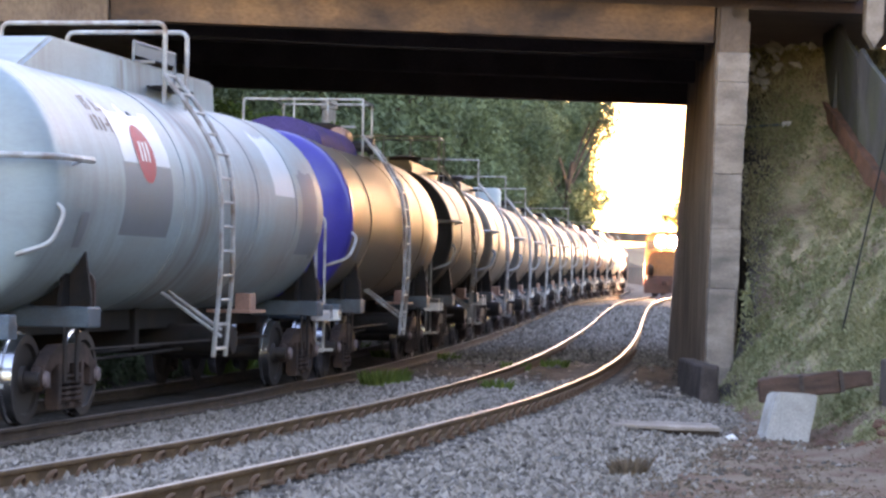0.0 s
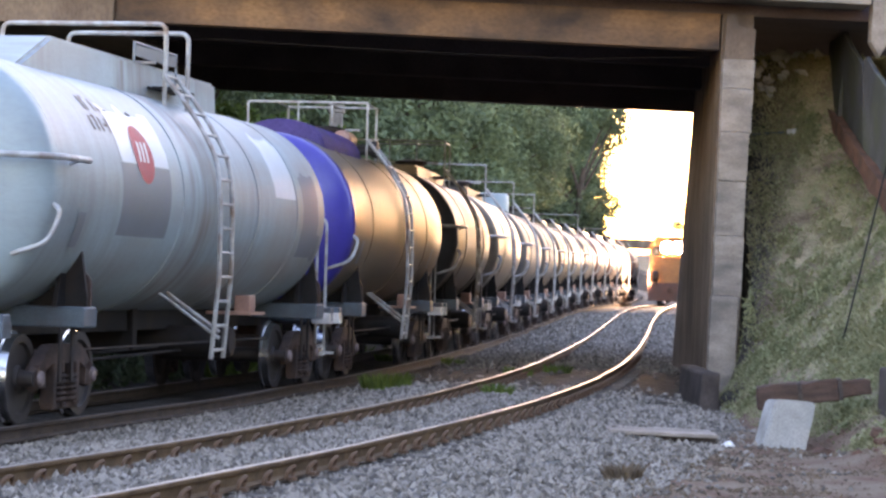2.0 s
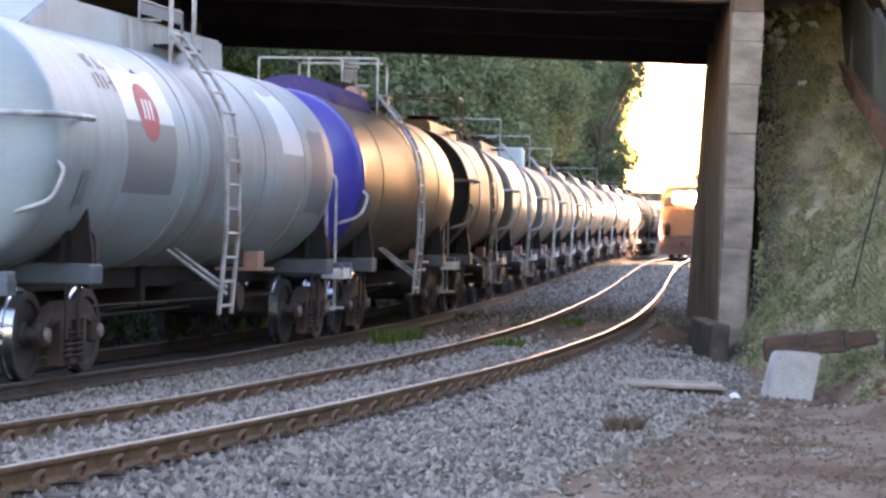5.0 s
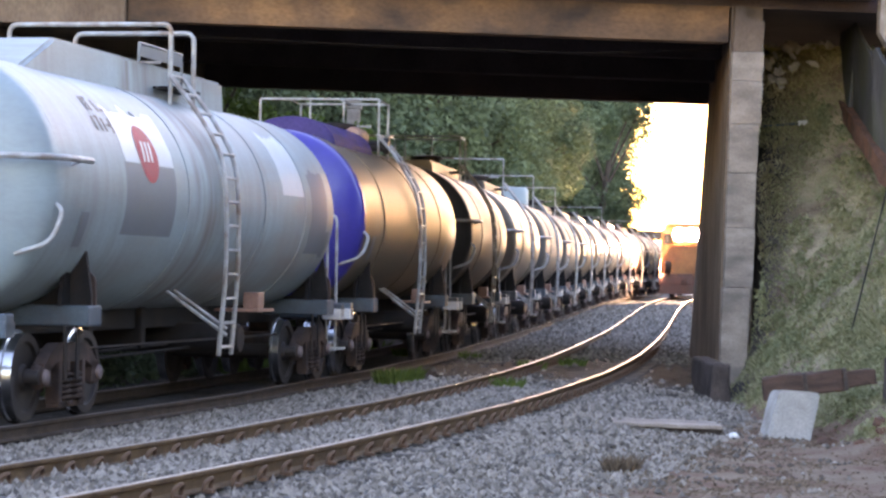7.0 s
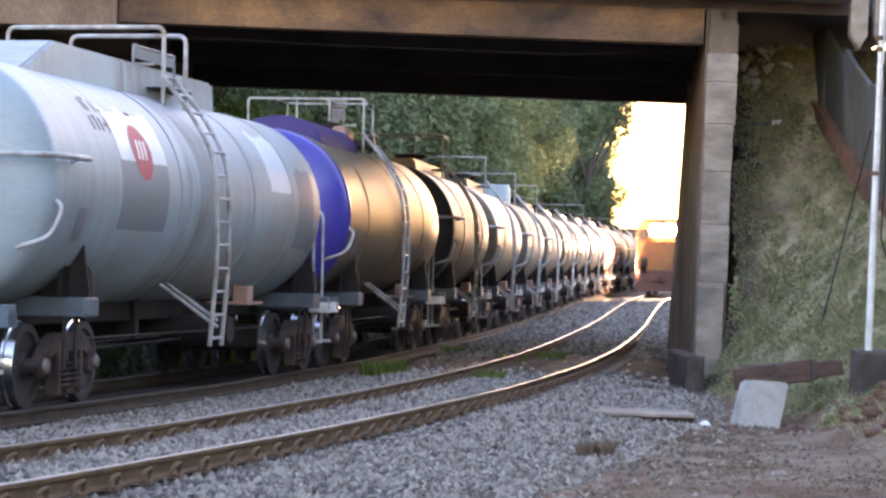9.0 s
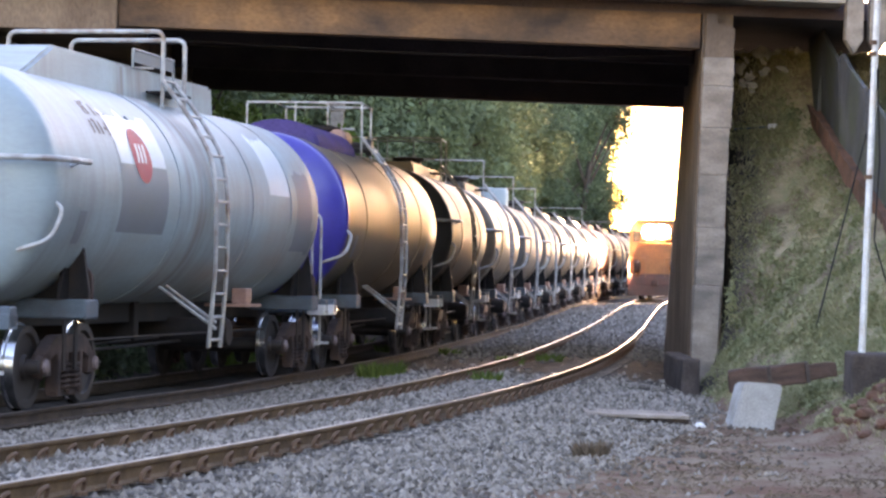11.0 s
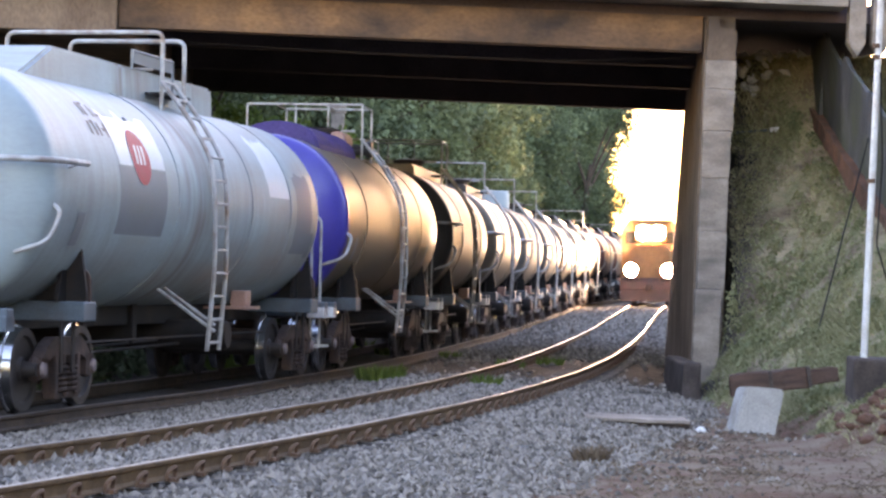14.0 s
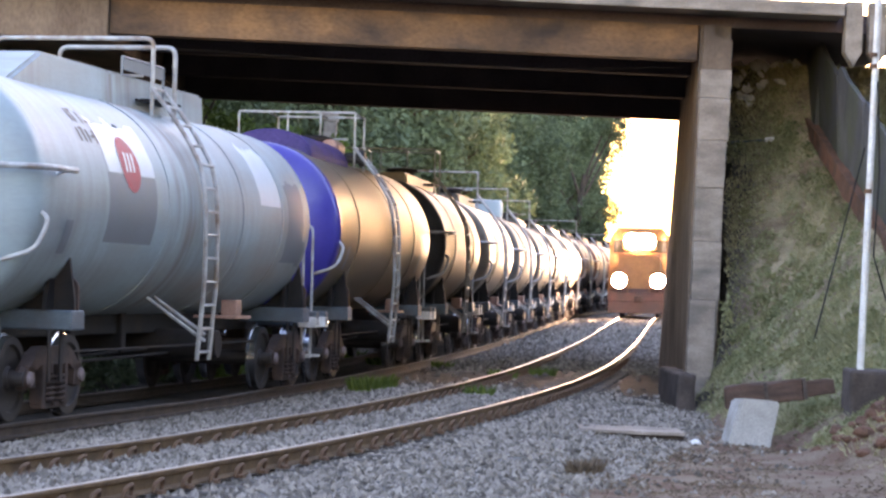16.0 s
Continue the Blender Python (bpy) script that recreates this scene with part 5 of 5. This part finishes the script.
def tuft(name, x, y, count, h, spread, material, label, seed, dz=0.0):
    """A clump of bent blades standing on the ground."""
    r = np.random.RandomState(seed)
    vs, fs = [], []
    for _ in range(count):
        a, d = r.uniform(0, 6.28), spread * math.sqrt(r.rand())
        px, py = d * math.cos(a), d * math.sin(a)
        z0 = ground_z(x + px, y + py) - ground_z(x, y)
        hh = h * r.uniform(0.5, 1.1)
        lean = np.array([math.cos(a), math.sin(a)]) * hh * r.uniform(0.1, 0.7)
        w = 0.012 + 0.012 * r.rand()
        q = r.uniform(0, 6.28)
        s = np.array([math.cos(q), math.sin(q), 0]) * w
        p0 = np.array([px, py, z0 - 0.03])
        p1 = p0 + np.array([lean[0] * 0.4, lean[1] * 0.4, hh * 0.6])
        p2 = p0 + np.array([lean[0], lean[1], hh])
        k = len(vs)
        vs += [p0 - s, p0 + s, p1 + s * 0.8, p1 - s * 0.8, p2]
        fs += [(k, k + 1, k + 2, k + 3), (k + 3, k + 2, k + 4)]
    me = bpy.data.meshes.new(name)
    me.from_pydata([tuple(v) for v in vs], [], fs)
    me.materials.append(material)
    ob = new(name, me)
    ob.matrix_basis = pose(x, y, ground_z(x, y) + dz)
    return tagged(ob, label, "grass tuft", "grass tufts")


tuft("weed_clump", -1.0, 43.4, 380, 0.3, 0.38, M_LEAF2, "fresh green weed growing between the tracks", 1)
tuft("dry_tuft", 1.62, 26.8, 260, 0.22, 0.17, M_DEADSTALK, "dry brown grass tuft in the ballast", 2)
for i, (px, py) in enumerate(((0.75, 41.0), (1.35, 48.5), (2.2, 51.0), (-1.2, 57), (0.2, 56.5))):
    tuft("weed_clump", px, py, 120, 0.2, 0.25, M_LEAF2, "small green weed beside the rail", 10 + i)


def build_bank_grass():
    """Short rough grass over the slope."""
    r = np.random.RandomState(6)
    vs, fs = [], []
    n = 0
    while n < 110000:
        y = r.uniform(24, 58)
        x = r.uniform(3.9, 8.6)
        bank = x - lerp_at(y, FOOT)
        if bank < 0.15 or (y > 45.6 and x < 5.2 + (y - 46) * 0.07):
            continue
        dens = noise.noise((x * 0.9, y * 0.6, 4)) + 0.35 * noise.noise((x * 3, y * 2, 7))
        if dens < r.uniform(-0.35, 0.4) or (y < 31 and r.rand() < 0.75):
            continue
        n += 1
        z = ground_z(x, y)
        h = r.uniform(0.015, 0.06) * (1 + 1.6 * max(dens, 0))
        a = r.uniform(0, 6.28)
        lx, ly = math.cos(a) * h * 1.3, math.sin(a) * h * 1.3
        w = r.uniform(0.012, 0.028)
        q = r.uniform(0, 6.28)
        sx, sy = math.cos(q) * w, math.sin(q) * w
        k = len(vs)
        vs += [(x - sx, y - sy, z - 0.02), (x + sx, y + sy, z - 0.02), (x + lx, y + ly, z + h)]
        fs.append((k, k + 1, k + 2))
    me = bpy.data.meshes.new("bank_grass")
    me.from_pydata(vs, [], fs)
    me.materials.append(M_GRASS)
    tagged(new("bank_grass", me), "short rough grass on the cutting slope", "grass", kind="stuff")


build_bank_grass()


def build_bank_tufts():
    """Leafy clumps over the slope, too many and too small to count."""
    r = np.random.RandomState(5)
    vs, fs = [], []
    for _ in range(240):
        cy = r.uniform(31, 50)
        cx = lerp_at(cy, FOOT) + 0.2 + 2.6 * r.rand()
        if cy > 45 and cx < 5.5:
            cx = 5.5 + 0.8 * r.rand()
        h, spread = r.uniform(0.07, 0.24), r.uniform(0.1, 0.34)
        for _ in range(90):
            a, d = r.uniform(0, 6.28), spread * math.sqrt(r.rand())
            x, y = cx + d * math.cos(a), cy + d * math.sin(a)
            z = ground_z(x, y) + h * (1 - (d / spread) ** 2) * r.rand()
            q, ln, w = r.uniform(0, 6.28), r.uniform(0.03, 0.07), r.uniform(0.012, 0.028)
            dx, dy = math.cos(q) * ln, math.sin(q) * ln
            k = len(vs)
            vs += [(x, y, z - 0.02), (x + dx * 0.5 - dy * w / ln, y + dy * 0.5 + dx * w / ln, z + 0.02), (x + dx, y + dy, z + r.uniform(0, 0.05)), (x + dx * 0.5 + dy * w / ln, y + dy * 0.5 - dx * w / ln, z + 0.015)]
            fs.append((k, k + 1, k + 2, k + 3))
    me = bpy.data.meshes.new("bank_weeds")
    me.from_pydata(vs, [], fs)
    me.materials.append(M_BANKLEAF)
    tagged(new("bank_weeds", me), "low green leafy weeds in clumps on the slope", "weeds", kind="stuff")


build_bank_tufts()


def litter(x, y, s, seed, label, z=None):
    bm = bmesh.new()
    bmesh.ops.create_icosphere(bm, subdivisions=2, radius=s)
    for v in bm.verts:
        v.co = Vector((v.co.x * 1.3, v.co.y, v.co.z * 0.6)) + noise.noise_vector(v.co * 9 + Vector((seed, 0, 0))) * s * 0.7
    ob = part("litter", bm, M_LITTER, m=pose(x, y, (ground_z(x, y) if z is None else z) + s * 0.4), smooth=True)
    tagged(ob, label, "litter", "scraps of litter")


for i, (px, py, s) in enumerate(((-1.8, 21.7, 0.035), (-1.8, 35.7, 0.04), (-3.75, 33.4, 0.05), (-4.2, 31.5, 0.06), (-4.08, 31.8, 0.035), (3.4, 33.0, 0.06))):
    litter(px, py, s, i, "crumpled white plastic scrap on the ballast")


def build_rubble():
    """Broken stones under the deck and over the soil at the bank's foot."""
    r = np.random.RandomState(14)
    bm = bmesh.new()
    for _ in range(70):
        y = r.uniform(49.5, 52.5)
        x = r.uniform(5.65, 6.9)
        s = r.uniform(0.04, 0.13)
        q = bmesh.ops.create_icosphere(bm, subdivisions=1, radius=s, matrix=Matrix.Translation((x, y, ground_z(x, y) + s * 0.3)) @ pose(0, 0, 0, r.uniform(0, 90), r.uniform(0, 90), 0) @ Matrix.Diagonal((1.4, 1.0, 0.6, 1)))
        for v in q["verts"]:
            v.co += noise.noise_vector(v.co * 11) * s * 0.5
    tagged(part("rubble", bm, M_BLOCK), "heap of pale broken rubble under the bridge deck", "rubble", kind="stuff")
    bm = bmesh.new()
    for _ in range(1600):
        y = r.uniform(20, 40)
        x = r.uniform(1.4, 6.4)
        if x < line_x(y) + 2.2:
            continue
        s = r.uniform(0.006, 0.022) * (1.6 if r.rand() < 0.06 else 1)
        q = bmesh.ops.create_icosphere(bm, subdivisions=1, radius=s, matrix=Matrix.Translation((x, y, ground_z(x, y) + s * 0.3)) @ Matrix.Diagonal((1.3, 1.0, 0.7, 1)))
        for v in q["verts"]:
            v.co += noise.noise_vector(v.co * 17) * s * 0.5
    tagged(part("scattered_stones", bm, M_CONCBROWN), "scattered small stones on bare soil", "stones", kind="stuff")
    vs, fs = [], []
    for _ in range(30000):
        y = r.uniform(20, 36)
        x = r.uniform(1.2, 6.6)
        if x < line_x(y) + 2.0 or noise.noise((x * 1.1, y * 0.8, 12)) < r.uniform(-0.4, 0.5):
            continue
        z = ground_z(x, y)
        a, ln = r.uniform(0, 6.28), r.uniform(0.02, 0.075)
        dx, dy, w = math.cos(a) * ln, math.sin(a) * ln, r.uniform(0.003, 0.008)
        up = ln * r.uniform(0.05, 0.7)
        k = len(vs)
        vs += [(x - dy * w / ln, y + dx * w / ln, z), (x + dy * w / ln, y - dx * w / ln, z), (x + dx, y + dy, z + up), (x + dx * 0.5, y + dy * 0.5, z + up * 0.8 + w)]
        fs += [(k, k + 1, k + 2), (k, k + 2, k + 3)]
    me = bpy.data.meshes.new("dry_litter")
    me.from_pydata(vs, [], fs)
    me.materials.append(M_DEADSTALK)
    tagged(new("dry_litter", me), "dry stalks and twigs lying on the soil", "dead grass", kind="stuff")


def build_pipe():
    p = empty("old_pipe", pose(0, 0, 0), "thin blue-grey pipe lying on the bank with a white end", "pipe")
    bm = bmesh.new()
    a, b = Vector((5.5, 48.9, 4.05)), Vector((6.12, 48.6, 4.25))
    a.z, b.z = ground_z(a.x, a.y) + 0.04, ground_z(b.x, b.y) + 0.04
    tube(bm, [a, b], 0.022, 8)
    part("tube", bm, M_BLUEGREY, p)
    bm = bmesh.new()
    tube(bm, [b, b + (b - a).normalized() * 0.16], 0.05, 8)
    part("end_cap", bm, M_LITTER, p, "white plastic end")


def build_guy():
    bm = bmesh.new()
    pts = []
    for t in range(9):
        y = 43.5 - t * 0.45
        x = 7.15 - t * 0.16
        pts.append((x, y, max(ground_z(x, y) + 0.05, 4.2 - t * 0.42)))
    tube(bm, pts, 0.014, 6)
    tagged(part("hanging_cable", bm, M_BLACK), "thin black cable hanging over the bank", "cable")


def build_clods():
    r = np.random.RandomState(19)
    bm = bmesh.new()
    for _ in range(60):
        x, y = r.normal(5.35, 0.35), r.normal(30.2, 1.0)
        s = r.uniform(0.03, 0.12)
        q = bmesh.ops.create_icosphere(bm, subdivisions=2, radius=s, matrix=Matrix.Translation((x, y, ground_z(x, y) + s * 0.1)) @ Matrix.Diagonal((1.5, 1.1, 0.7, 1)))
        for v in q["verts"]:
            v.co += noise.noise_vector(v.co * 12) * s * 0.5
    tagged(part("clay_clods", bm, M_REDCLAY), "loose clods of red clay on the mound", "clay clods", kind="stuff")


def build_undergrowth():
    """Dark shrubs close behind the siding, seen between the wheels."""
    r = np.random.RandomState(33)
    n = 42000
    y = r.uniform(16, 60, n)
    off = -6.1 - 2.6 * r.rand(n) ** 1.5
    top = np.array([1.5 + 0.9 * noise.noise((q * 0.5, 3, 1)) for q in y]) + (-off - 6.1) * 0.7
    up = r.rand(n) * top
    p = np.array([(line_x(a) + o, a, 0) for a, o in zip(y, off)])
    p[:, 2] = np.array([ground_z(q[0], q[1]) for q in p]) + up
    u = r.normal(0, 1, (n, 3))
    u /= np.linalg.norm(u, axis=1)[:, None]
    w = np.cross(u, r.normal(0, 1, (n, 3)))
    w /= np.linalg.norm(w, axis=1)[:, None] + 1e-9
    s = r.uniform(0.05, 0.12, n)[:, None]
    vs = np.stack([p - u * s, p + w * s * 0.6, p + u * s, p - w * s * 0.6], 1).reshape(-1, 3)
    me = bpy.data.meshes.new("undergrowth")
    me.from_pydata(vs.tolist(), [], np.arange(n * 4).reshape(-1, 4).tolist())
    me.materials.append(M_LEAF)
    tagged(new("undergrowth", me), "dark green shrubs crowding the far side of the siding", "shrubs", kind="stuff")


def build_post():
    p = empty("concrete_post", pose(-2.9, 66.0, ground_z(-2.9, 66.0) - 0.2), "grey square concrete post behind the wagons", "post")
    bm = bmesh.new()
    box(bm, (-0.17, -0.17, 0), (0.17, 0.17, 6.1), 0.03)
    part("shaft", bm, M_CONC, p)
    bm = bmesh.new()
    box(bm, (-0.21, -0.21, 6.1), (0.21, 0.21, 6.3), 0.03)
    part("cap", bm, M_CONC, p)


build_undergrowth()
build_post()
for i, (py, po) in enumerate(((45.5, -5.5), (47.2, -5.7), (52.0, -5.5), (54.5, -5.8), (58.5, -5.5))):
    tuft("weed_clump", line_x(py) + po, py, 200, 0.35, 0.5, M_LEAF2, "fresh green weeds beyond the siding", 70 + i)
build_clods()
build_rubble()
build_pipe()
build_guy()


# ---- what moves ----
def motions():
    rows = []
    for i in range(17):
        t = float(i)
        y = 167 - 3.0 * t
        p = beside(y, 0)
        rows.append((t, Matrix.Translation(p + Vector((0, 0, CANT / 2))) @ pose(0, 0, 0, 0, -1.5, heading(y))))
    walk(LOCO, rows)
    # always lit: an added turn to the front stands for switching on
    for ob, x in zip(DITCH, (-0.9, 0.9)):
        off, on = pose(x, 0.2, 1.72, 0, 0, 88 if x > 0 else -88), pose(x, 0.2, 1.72)
        walk(ob, [(0.0, off), (12.2, off), (12.6, on), (16.0, on)])


motions()
